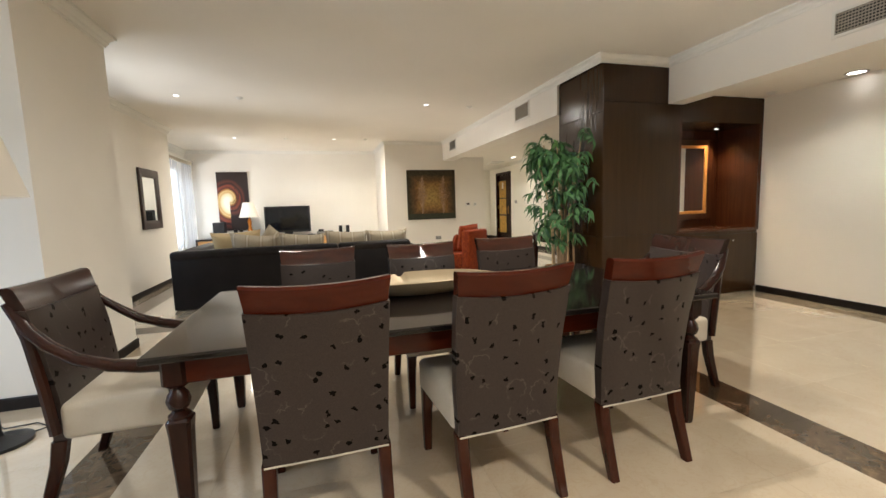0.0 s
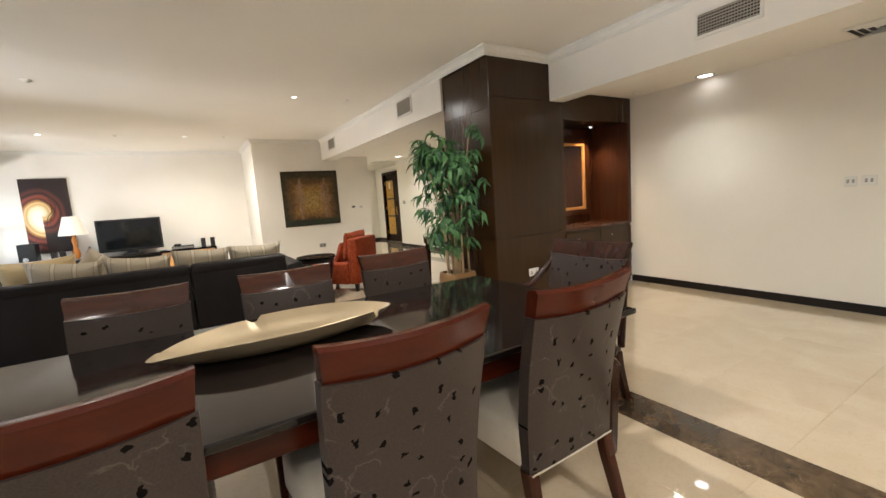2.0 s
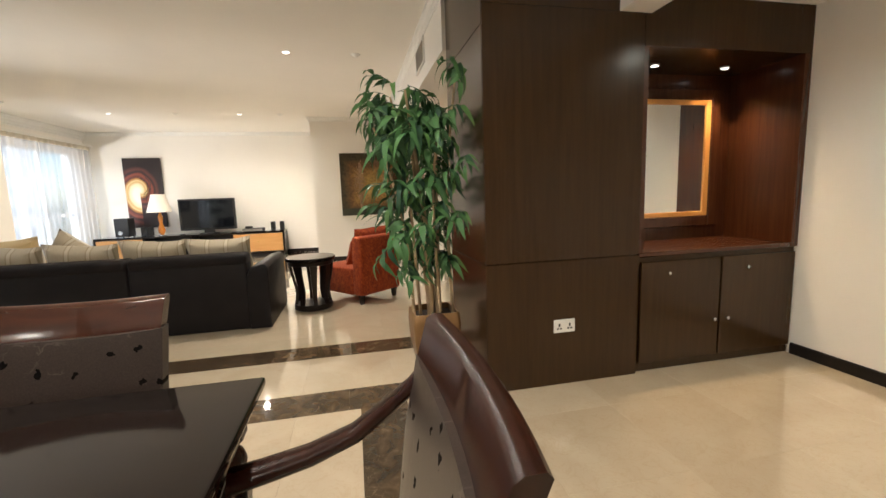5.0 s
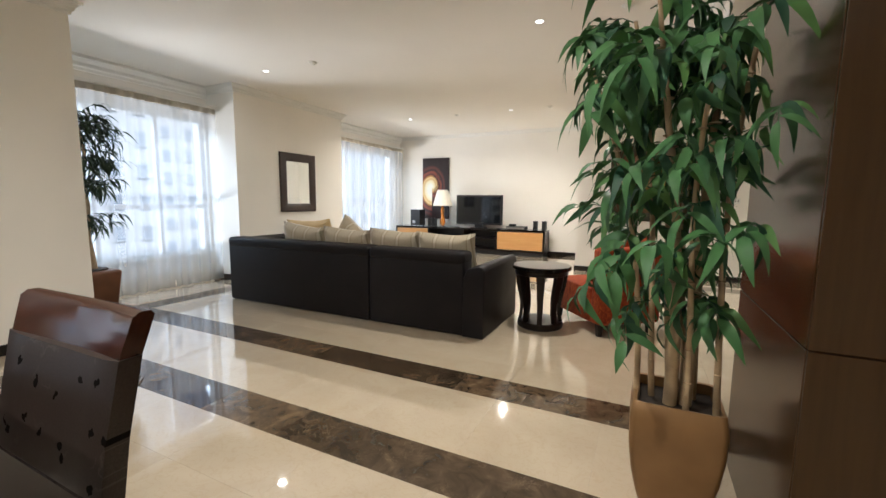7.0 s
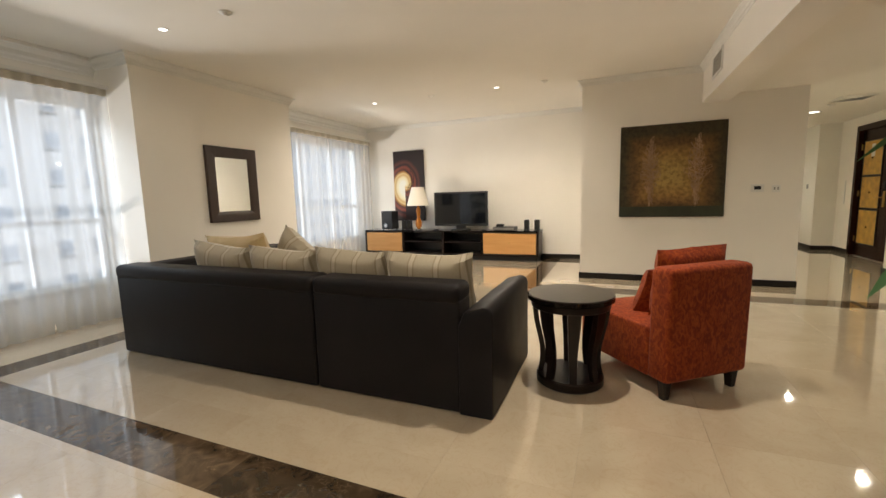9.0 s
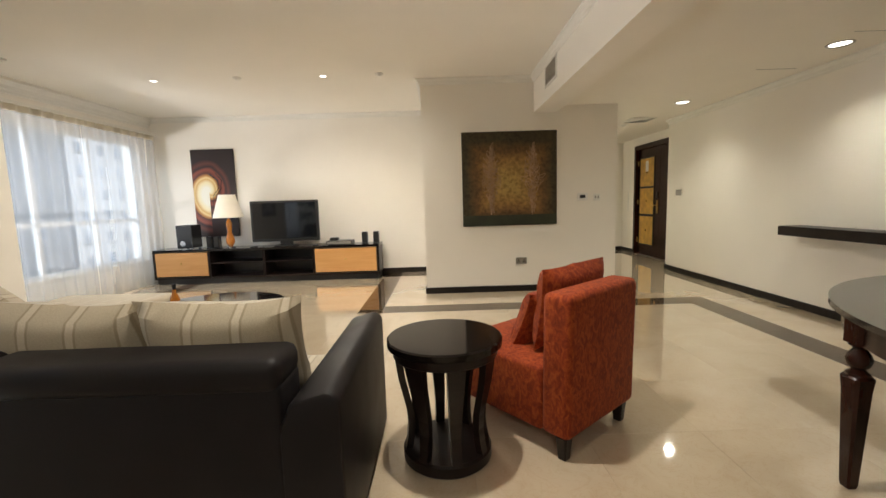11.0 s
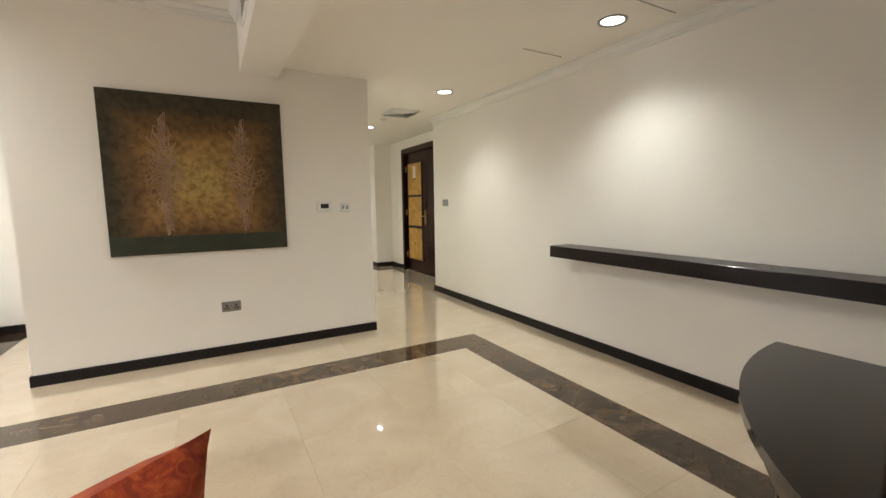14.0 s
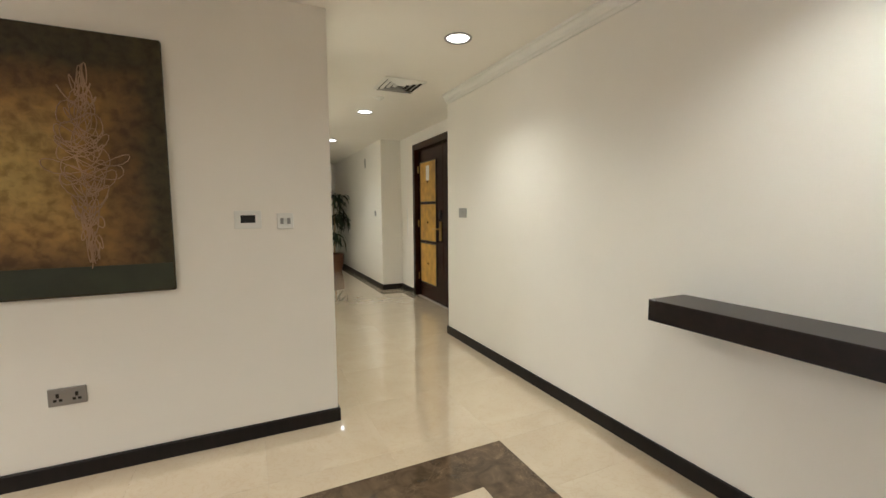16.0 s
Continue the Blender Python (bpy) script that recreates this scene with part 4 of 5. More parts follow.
pic = thing("swirl_painting", pose(-2.12, NY, 1.50), "tall dark canvas with cream and orange swirl", "painting")
part("canvas", one(-0.37, 0.37, -0.035, -0.001, -0.755, 0.755, bev=0.004), SWIRL, pic)
bm = B()
for s in (-1, 1):
    tube(bm, [(0.06 * s - 0.02, -0.038, 0.34), (0.10 + 0.03 * s, -0.038, 0.22), (0.09 + 0.025 * s, -0.038, 0.08), (0.0 + 0.02 * s, -0.038, -0.04), (-0.02 + 0.03 * s, -0.038, -0.22)], 0.009, 6, 0.004)
part("branches", bm, BLACKP, pic, "two curved black painted strokes")

pic = thing("dusk_painting", pose(EX, 5.86, 1.56, 0, 0, -90), "wide abstract painting in dark purple and orange", "painting")
part("canvas", one(-0.50, 0.50, -0.035, -0.001, -0.41, 0.41, bev=0.004), DUSK, pic)

wm = thing("wall_mirror", pose(-2.60, 7.34, 1.477, 0, 0, 90), "rectangular mirror in a wide dark walnut frame", "mirror")
bm = B()
w, h = 0.385, 0.478
prof = [(0, 0), (0, -0.03), (0.008, -0.036), (0.05, -0.034), (0.10, -0.030), (0.125, -0.022), (0.135, -0.018), (0.135, 0)]
rings = []
for cx, cz in ((-1, -1), (1, -1), (1, 1), (-1, 1)):
    rings.append([(cx * (w - i), d, cz * (h - i)) for i, d in prof])
loft(bm, rings, True)
part("frame", bm, wood("dark_walnut", (0.022, 0.010, 0.006), (0.048, 0.023, 0.013), 0.4, 0.0), wm, "dark walnut flat frame")
part("glass", one(-w + 0.125, w - 0.125, -0.012, -0.002, -h + 0.125, h - 0.125), MIRROR, wm, "silvered mirror glass")

solid("floating_shelf", one(-0.12, 0.12, -1.52, 1.52, -0.048, 0.048, bev=0.003), ESPRESSO, pose(5.439, 6.90, 0.834), "long thick black floating wall shelf", "shelf")

# ---- dining set ----


def dining_leg(bm, x, y, h):
    s = lambda z, a: (x, y, z, a, a)
    rect_loft(bm, [s(h, 0.042), s(h - 0.10, 0.042)][::-1])
    lathe(bm, [(0.030, h - 0.10), (0.038, h - 0.11), (0.022, h - 0.125), (0.036, h - 0.145), (0.043, h - 0.17), (0.036, h - 0.195), (0.022, h - 0.21), (0.040, h - 0.225), (0.040, h - 0.235)][::-1], 18, x, y)
    rect_loft(bm, [s(0.0, 0.020), s(0.02, 0.024), s(h - 0.30, 0.038), s(h - 0.245, 0.043), s(h - 0.235, 0.036)])


tab = thing("dining_table", pose(0.73, 1.80, 0), "long black topped dining table with mahogany apron", "dining table")
bm = B()
TX, TY = 1.31, 0.62
box(bm, -TX, TX, -TY, TY, 0.707, 0.735, bev=0.008, seg=3)
part("tabletop", bm, BLACKTOP, tab, "black lacquered rectangular tabletop")
bm = B()
for a in ((-TX + 0.07, TX - 0.07, -TY + 0.06, -TY + 0.085), (-TX + 0.07, TX - 0.07, TY - 0.085, TY - 0.06), (-TX + 0.05, -TX + 0.075, -TY + 0.09, TY - 0.09), (TX - 0.075, TX - 0.05, -TY + 0.09, TY - 0.09)):
    box(bm, *a, 0.605, 0.707, bev=0.004)
part("apron", bm, MAHOG, tab, "polished mahogany apron")
for sx in (-1, 1):
    for sy in (-1, 1):
        bm = B()
        dining_leg(bm, sx * (TX - 0.09), sy * (TY - 0.09), 0.705)
        part("leg", bm, DARKMAHOG, tab, "turned and tapered dark mahogany leg", True)


def curved_rail(bm, z0, z1, w0, w1, y0, y1, th, bow, crest=0.0, n=12):
    """A back rail from height z0 to z1, its middle bowed backwards."""
    rings = []
    for i in range(n + 1):
        u = 2 * i / n - 1
        c = bow * (u * u)
        r = []
        for z, w, y in ((z0 + crest * 0.6 * (u * u), w0, y0), (z1 + crest * (u * u), w1, y1)):
            r.append([Vector((u * w / 2, y + c + s * th / 2, z)) for s in (-1, 1)])
        (a0, a1), (b0, b1) = r
        rings.append([a0, a1, a1.lerp(b1, 0.9), b1.lerp(b0, 0.25), b0.lerp(b1, 0.25), a0.lerp(b0, 0.9)])
    return loft(bm, rings)


def side_chair(m, arms=False, label="", group="chairs round the dining table", rail=None, low=0.0):
    c = thing("dining_armchair" if arms else "dining_chair", m, label, "chair", group)
    W = 0.60 if arms else 0.50
    # backrest panel leaning back, local +y is the way the chair faces
    bm = B()
    z0, z1 = (0.44, 0.89)
    rings = []
    n = 10
    zb = 0.318
    for i in range(n + 1):
        u = 2 * i / n - 1
        pts = []
        for z in (zb, 0.50, 0.70, 0.888 - low):
            k = (z - zb) / (0.888 - zb)
            wv = (0.455 + 0.035 * k) * (W / 0.5)
            y = -0.225 - 0.085 * k * k - 0.01 * k
            pts.append((u * wv / 2, y + 0.022 * u * u * k, z + 0.014 * u * u * (z > 0.80)))
        t = 0.033 * (1 - 0.3 * abs(u) ** 8)
        rings.append([(x, y - t, z) for x, y, z in pts] + [(x, y + t, z) for x, y, z in reversed(pts)])
    loft(bm, rings)
    part("backrest", bm, BLOSSOM, c, "dark brown fabric with black blossoms", True)
    bm = B()
    curved_rail(bm, 0.885 - low, 0.985 - low, 0.475 * W / 0.5, 0.498 * W / 0.5, -0.318, -0.350, 0.046, 0.028, 0.012)
    part("top_rail", bm, rail or (DARKMAHOG if arms else MAHOG), c, "curved polished mahogany top rail", True)
    # seat
    bm = B()
    sw = W - 0.02
    vs = box(bm, -sw / 2, sw / 2, -0.215, 0.25, 0.322, 0.475, bev=0.026, seg=3)
    for v in vs:
        v.co.x *= 1.0 + 0.10 * (v.co.y + 0.19)
        if v.co.z > 0.46:
            v.co.z += 0.012 * (1 - (v.co.x / (sw / 2)) ** 2)
    part("seat", bm, CREAM, c, "cream upholstered seat", True)
    bm = B()
    tube(bm, [(-0.225 * W / 0.5, -0.256, 0.316), (0, -0.258, 0.314), (0.225 * W / 0.5, -0.256, 0.316)], 0.004, 6)
    part("piping", bm, PIPING, c, "cream piping along the lower back edge", True)
    for s in (-1, 1):
        bm = B()
        rect_loft(bm, [(s * (sw / 2 - 0.02), 0.225, 0, 0.018, 0.018), (s * (sw / 2 - 0.022), 0.225, 0.2, 0.023, 0.023), (s * (sw / 2 - 0.027), 0.220, 0.326, 0.028, 0.028)])
        part("leg", bm, DARKMAHOG if arms else REDLEG, c, "tapered dark mahogany front leg")
        bm = B()
        rect_loft(bm, [(s * (sw / 2 - 0.03), -0.315, 0, 0.020, 0.020), (s * (sw / 2 - 0.03), -0.285, 0.09, 0.022, 0.023), (s * (sw / 2 - 0.03), -0.245, 0.22, 0.024, 0.026), (s * (sw / 2 - 0.03), -0.228, 0.32, 0.025, 0.028)])
        part("leg", bm, DARKMAHOG if arms else REDLEG, c, "curved dark mahogany back leg")
        if arms:
            bm = B()
            x = s * (W / 2 + 0.012)
            P = [(x - s * 0.045, -0.335, 0.905), (x - s * 0.030, -0.305, 0.860), (x - s * 0.006, -0.258, 0.795), (x + s * 0.014, -0.195, 0.735), (x + s * 0.020, -0.11, 0.672), (x + s * 0.020, 0.0, 0.630), (x + s * 0.014, 0.11, 0.608), (x + s * 0.004, 0.185, 0.600)]
            pts = [Vector(P[0])]
            for a, b in zip(P, P[1:]):
                pts += [Vector(a).lerp(Vector(b), 0.5), Vector(b)]
            tube(bm, pts, 0.022, 14, 0.040, 0.72)
            part("arm", bm, DARKMAHOG, c, "sweeping curved dark mahogany arm", True)
            bm = B()
            tube(bm, [(x + s * 0.004, 0.18, 0.600), (x, 0.198, 0.55), (x - s * 0.008, 0.20, 0.47), (x - s * 0.02, 0.215, 0.37)], 0.016, 8, 0.020)
            part("arm_post", bm, DARKMAHOG, c, "curved arm support", True)
            bm = B()
            tube(bm, [(x - s * 0.045, -0.325, 0.90), (x - s * 0.030, -0.280, 0.76), (x - s * 0.018, -0.245, 0.55), (x - s * 0.02, -0.228, 0.36)], 0.021, 8)
            part("back_post", bm, DARKMAHOG, c, "curved back post", True)
    return c


LC = "mahogany dining chair, dark blossom fabric back, cream seat"
ch = side_chair(pose(0.04, 1.325, 0, 0, 0, 1), label=LC + ", beside the table")
copy_thing(ch, pose(0.755, 1.285, 0, 0, 0, 3))
copy_thing(ch, pose(1.445, 1.31, 0, 0, 0, 2))
# Far row: same chairs, the rail's shade is in its colour.
ch = side_chair(pose(0.02, 2.20, 0, 0, 0, 178), label="mahogany dining chair, rail in shaded colour, blossom fabric back, cream seat, beside the table", rail=SHADEDMAHOG, low=0.03)
copy_thing(ch, pose(0.755, 2.17, 0, 0, 0, 181))
copy_thing(ch, pose(1.48, 2.295, 0, 0, 0, 181))
LA = "mahogany dining armchair with sweeping arms, blossom fabric back"
ca = side_chair(pose(-0.80, 1.82, 0, 0, 0, -88), True, LA, low=0.025)
copy_thing(ca, pose(2.18, 1.82, 0, 0, 0, 88.5))

# long wooden centre bowl with notched rims
bm = B()
prof = [(0.0, 0.002), (0.55, 0.004), (0.75, 0.018), (0.90, 0.050), (1.0, 0.088), (0.98, 0.091), (0.88, 0.058), (0.72, 0.028), (0.5, 0.016), (0.0, 0.012)]
rings = []
n = 144
for i in range(n):
    a = 2 * math.pi * i / n
    c, s = math.cos(a), math.sin(a)
    ex = c * 0.50
    ey = math.copysign(abs(s) ** 1.25, s) * 0.205
    deg = math.degrees(a)
    notch = 0.040 * max(0, 1 - min(abs(deg - 101), abs(deg - 318)) / 2.6)
    step = 0.008 if 101 < deg < 160 else 0.0
    rings.append([(ex * r, ey * r, z * (1 - (0.45 if c < 0 else 0.22) * abs(c) ** 4) - ((notch + step) if r > 0.9 else notch * 0.6 if r > 0.75 else 0)) for r, z in prof])
loft(bm, rings, True, False)
solid("centre_bowl", bm, BOWL, pose(0.62, 1.885, 0.735, 0, 0, 2.5), "long shallow champagne lacquered bowl with notched rim", "bowl", smooth=True)

# ---- floor lamp by the dining pier ----
fl = thing("floor_lamp", pose(-1.70, 2.30, 0), "tall floor lamp with tapered linen shade", "floor lamp")
bm = B()
lathe(bm, [(0.14, 0.0), (0.14, 0.018), (0.05, 0.03), (0.02, 0.05), (0.013, 0.08), (0.013, 1.34), (0.02, 1.36)], 20)
part("stand", bm, BLACKP, fl, "black metal stand", True)
bm = B()
loft(bm, [[(r * math.cos(2 * math.pi * i / 28), r * math.sin(2 * math.pi * i / 28), z) for i in range(28)] for r, z in ((0.25, 1.35), (0.15, 1.74), (0.147, 1.74), (0.247, 1.35))], True)
part("shade", bm, SHADE, fl, "tapered off-white linen shade", True)
bm = B()
tube(bm, [(-1.9, 2.34, 0.006), (-1.78, 2.42, 0.006), (-1.66, 2.36, 0.006), (-1.55, 2.44, 0.007), (-1.65, 2.52, 0.006), (-1.8, 2.5, 0.006), (-1.9, 2.60, 0.006)], 0.004, 6)
solid("power_cable", bm, BLACKP, pose(0, 0, 0), "loose black power cable on the floor", "cable", smooth=True)

# ---- lounge ----
sofa = thing("corner_sofa", pose(-0.165, 5.40, 0), "large dark leather corner sofa with striped seat cushions", "sofa")
X0, X1, SM = -1.625, 1.635, 0.425
AW = 0.20
for a, b in ((X0, SM - 0.003), (SM + 0.003, X1 - AW + 0.012)):
    part("back", one(a, b, 0.004, 0.20, 0.006, 0.672, bev=0.022, seg=3), LEATHER, sofa, "dark leather back section", True)
    bm = B()
    vs = box(bm, a, b, -0.008, 0.215, 0.640, 0.755, bev=0.040, seg=4)
    for v in vs:
        v.co.z += 0.006 * noise.noise(Vector((v.co.x * 2.5, 0, 3)))
    part("top_roll", bm, LEATHER, sofa, "soft dark leather roll along the back", True)
bm = B()
xa, xb, prof = X1 - AW, X1, []
for cx, r, a0 in ((xb - 0.05, 0.05, 0), (xb - 0.12, 0.06, 90)):
    prof += [(cx + r * math.cos(radians(a0 + 18 * k)), 0.645 - 0.02 * (a0 > 0) - r + r * math.sin(radians(a0 + 18 * k))) for k in range(6)]
prof = [(xb - 0.006, 0.006), (xb, 0.03)] + prof + [(xa + 0.004, 0.54), (xa, 0.48), (xa, 0.006)]
mx, mz = (xa + xb) / 2, 0.33
loft(bm, [[(mx + (px - mx) * k, y, mz + (pz - mz) * (k if pz > mz else 1)) for px, pz in prof] for y, k in ((0.0, 0.955), (0.006, 0.985), (0.02, 1.0), (0.5, 1.0), (0.97, 1.0), (0.99, 0.98), (1.0, 0.94))])
part("arm", bm, LEATHER, sofa, "rounded dark leather arm", True)
part("base", one(X0 + 0.19, X1 - AW - 0.003, 0.216, 0.93, 0.03, 0.27, bev=0.02), LEATHER, sofa, "dark leather base", True)
part("return_back", one(X0, X0 + 0.22, 0.202, 1.75, 0.006, 0.74, bev=0.035, seg=3), LEATHER, sofa, "dark leather return back", True)
part("return_base", one(X0 + 0.222, X0 + 0.95, 0.932, 1.75, 0.03, 0.27, bev=0.02), LEATHER, sofa, "dark leather return base", True)
for x0, x1, y0, y1 in ((X0 + 0.23, X0 + 0.95, 0.21, 0.93), (X0 + 0.955, SM, 0.21, 0.93), (SM + 0.005, X1 - AW - 0.005, 0.21, 0.93), (X0 + 0.23, X0 + 0.95, 0.935, 1.75)):
    part("seat_cushion", one(x0, x1, y0, y1, 0.27, 0.44, bev=0.045, seg=3), STRIPE, sofa, "thick beige striped seat cushion", True)
for x in (X0 + 0.06, X1 - 0.06):
    part("foot", one(x - 0.03, x + 0.03, 0.3, 0.36, 0, 0.007), BLACKP, sofa, "low black foot")
part("foot", one(X0 + 0.05, X0 + 0.11, 1.6, 1.66, 0, 0.007), BLACKP, sofa, "low black foot")


def cushion(x, y, z, w, h, d, mat, label, rx=0, ry=0, rz=0):
    bm = B()
    pillow(bm, w, h, d)
    return solid("scatter_cushion", bm, mat, pose(x, y, z, rx, ry, rz), label, "cushion", "sofa scatter cushions", True)


SC = "plump beige cushion with woven stripes leaning on the sofa"
cushion(0.98, 5.72, 0.665, 0.62, 0.50, 0.23, STRIPE, SC, 14, -2, 1)
cushion(0.39, 5.72, 0.675, 0.60, 0.49, 0.23, STRIPE, SC, 13, 0, -1)
cushion(-0.22, 5.72, 0.675, 0.62, 0.48, 0.23, STRIPE, SC, 14, 1, 2)
cushion(-0.84, 5.72, 0.685, 0.62, 0.50, 0.23, STRIPE, SC, 14, 3, 0)
cushion(-1.13, 6.12, 0.755, 0.66, 0.44, 0.20, GOLDF, "plump golden beige cushion on the sofa return", 22, -2, 6)
cushion(-0.66, 6.30, 0.70, 0.50, 0.50, 0.20, STRIPE, "golden beige cushion tipped on its corner", 14, 40, 0)


st = thing("side_table", pose(1.81, 6.07, 0), "round espresso side table with curved slat legs", "side table")
bm = B()
lathe(bm, [(0.262, 0.56), (0.275, 0.567), (0.275, 0.595), (0.268, 0.602)], 40)
part("tabletop", bm, BLACKTOP, st, "round espresso tabletop", True)
bm = B()
lathe(bm, [(0.245, 0.515), (0.25, 0.52), (0.25, 0.56)], 40)
part("apron", bm, ESPRESSO, st, "round apron", True)
bm = B()
lathe(bm, [(0.205, 0.0), (0.215, 0.01), (0.215, 0.055), (0.205, 0.065)], 40)
part("base_ring", bm, ESPRESSO, st, "round plinth base", True)
for k in range(8):
    a = 2 * math.pi * k / 8 + 0.2
    u, t = Vector((math.cos(a), math.sin(a), 0)), Vector((-math.sin(a), math.cos(a), 0))
    rings = []
    for z, r, w in ((0.06, 0.192, 0.022), (0.12, 0.180, 0.023), (0.18, 0.174, 0.024), (0.25, 0.178, 0.027), (0.33, 0.195, 0.031), (0.42, 0.215, 0.036), (0.53, 0.228, 0.042)):
        rings.append([u * (r + p * 0.016) + t * (q * w) + Vector((0, 0, z)) for p, q in ((-1, -1), (1, -1), (1, 1), (-1, 1))])
    bm = B()
    loft(bm, rings)
    part("leg", bm, ESPRESSO, st, "curved espresso slat leg")

arm = thing("slipper_armchair", pose(2.352, 6.42, 0, 0, 0, 39.5), "rust orange chenille armless chair with cushions", "armchair")
bm = B()
vs = box(bm, -0.298, 0.345, -0.380, -0.222, 0.10, 0.795, bev=0.034, seg=4)
for v in vs:
    v.co.y -= 0.012 * max(0, v.co.z - 0.35) / 0.45
    v.co.z += 0.02 * (v.co.z > 0.7) * (1 - ((v.co.x - 0.023) / 0.33) ** 2)
part("backrest", bm, RUST, arm, "", True)
bm = B()
vs = box(bm, -0.294, 0.341, -0.225, 0.44, 0.10, 0.42, bev=0.02, seg=3)
part("seat", bm, RUST, arm, "", True)
for sx in (-0.262, 0.262):
    for sy in (-0.335, 0.37):
        bm = B()
        rect_loft(bm, [(sx, sy, 0, 0.022, 0.022), (sx, sy, 0.11, 0.032, 0.032)])
        part("leg", bm, ESPRESSO, arm, "short tapered black leg")
am = arm.matrix_basis
for k, (x, y, z, w, h, rx, rz) in enumerate(((0.12, -0.110, 0.660, 0.54, 0.46, 8, -3), (0.11, 0.03, 0.565, 0.48, 0.37, 24, -2))):
    bm = B()
    pillow(bm, w, h, 0.16)
    solid("armchair_cushion", bm, RUST, am @ pose(x, y, z, rx, 0, rz), "rust orange chenille cushion leaning in the armchair", "cushion", "armchair cushions", True)

ct = thing("coffee_table", pose(-0.15, 7.55, 0), "low round dark glossy coffee table", "coffee table")
bm = B()
lathe(bm, [(0.58, 0.38), (0.60, 0.387), (0.60, 0.41), (0.595, 0.416)], 48)
part("tabletop", bm, BLACKTOP, ct, "", True)
bm = B()
lathe(bm, [(0.54, 0.30), (0.55, 0.305), (0.55, 0.38)], 40)
part("apron", bm, ESPRESSO, ct, "round dark apron", True)
for k in range(6):
    a = 2 * math.pi * k / 6 + 0.15
    u, t = Vector((math.cos(a), math.sin(a), 0)), Vector((-math.sin(a), math.cos(a), 0))
    rings = []
    for z, r in ((0.0, 0.50), (0.08, 0.46), (0.16, 0.44), (0.24, 0.47), (0.302, 0.51)):
        rings.append([u * (r + p * 0.018) + t * (q * 0.028) + Vector((0, 0, z)) for p, q in ((-1, -1), (1, -1), (1, 1), (-1, 1))])
    bm = B()
    loft(bm, rings)
    part("leg", bm, ESPRESSO, ct, "curved dark leg")
bo = thing("bottle", pose(-0.30, 7.35, 0.416), "small amber bottle with dark cap on the coffee table", "bottle")
bm = B()
lathe(bm, [(0.03, 0), (0.034, 0.01), (0.034, 0.13), (0.014, 0.17), (0.012, 0.20)], 16)
part("body", bm, AMBER, bo, "amber glass body", True)
bm = B()
lathe(bm, [(0.015, 0.20), (0.015, 0.235), (0.010, 0.24)], 12)
part("cap", bm, BLACKP, bo, "dark cap", True)
ot = thing("ottoman", pose(-1.30, 7.75, 0), "low striped beige upholstered ottoman", "ottoman")
part("cushion", one(-0.55, 0.50, -0.40, 0.40, 0.26, 0.44, bev=0.05, seg=3), STRIPE, ot, "thick striped beige cushion top", True)
part("base", one(-0.54, 0.49, -0.39, 0.39, 0.02, 0.26, bev=0.02), LEATHER, ot, "dark leather base", True)

# ---- crescent table by the shelf ----
cr = thing("crescent_table", pose(4.54, 5.18, 0), "large black crescent shaped table on turned legs", "table")
A0, A1, RO, RI = radians(91), radians(218), 1.26, 0.68
outer = [(RO * math.cos(A0 + (A1 - A0) * i / 40), RO * math.sin(A0 + (A1 - A0) * i / 40)) for i in range(41)]
inner = [(RI * math.cos(A1 - (A1 - A0) * i / 30), RI * math.sin(A1 - (A1 - A0) * i / 30)) for i in range(31)]
bm = B()
prism(bm, outer + inner, 0.722, 0.749)
part("tabletop", bm, BLACKTOP, cr, "black lacquered crescent top")


def arc_band(r0, r1, a0, a1, z0, z1, n=30):
    b = B()
    loft(b, [[(r * math.cos(a), r * math.sin(a), z) for r, z in ((r0, z0), (r1, z0), (r1, z1), (r0, z1))] for a in (a0 + (a1 - a0) * i / n for i in range(n + 1))])
    return b


part("apron", arc_band(RO - 0.075, RO - 0.05, A0 + 0.04, A1 - 0.04, 0.617, 0.722), DARKMAHOG, cr, "curved dark mahogany apron")
part("apron", arc_band(RI + 0.04, RI + 0.065, A0 + 0.06, A1 - 0.06, 0.617, 0.722), DARKMAHOG, cr, "curved dark mahogany apron")
for a, r in ((radians(95), 1.165), (radians(152), 1.20), (radians(212), 1.165), (radians(101), 0.80), (radians(206), 0.77)):
    bm = B()
    dining_leg(bm, r * math.cos(a), r * math.sin(a), 0.722)
    part("leg", bm, DARKMAHOG, cr, "turned and tapered dark mahogany leg", True)

# ---- television wall ----
con = thing("media_console", pose(-1.08, 11.14, 0), "long low black media console with orange drawers", "media console")
CW, CD, CH = 1.86, 0.23, 0.575
part("top", one(-CW, CW, -CD, CD, CH - 0.035, CH, bev=0.002), BLACKTOP, con, "black lacquered top")
part("bottom", one(-CW, CW, -CD, CD, 0.09, 0.115, bev=0.002), ESPRESSO, con)
part("plinth", one(-CW + 0.03, CW - 0.03, -CD + 0.03, CD - 0.02, 0, 0.088), BLACKP, con, "recessed black plinth")
part("back", one(-CW + 0.026, CW - 0.026, CD - 0.02, CD - 0.002, 0.116, CH - 0.036), BLACKP, con)
for x in (-CW, CW - 0.04, -0.96, 0.76, -0.06):
    part("upright", one(x, x + 0.04, -CD + 0.001, CD - 0.021, 0.116, CH - 0.036), ESPRESSO, con)
for x0, x1 in ((-0.918, -0.062), (-0.018, 0.758)):
    part("shelf", one(x0, x1, -CD + 0.02, CD - 0.022, 0.33, 0.35), ESPRESSO, con)
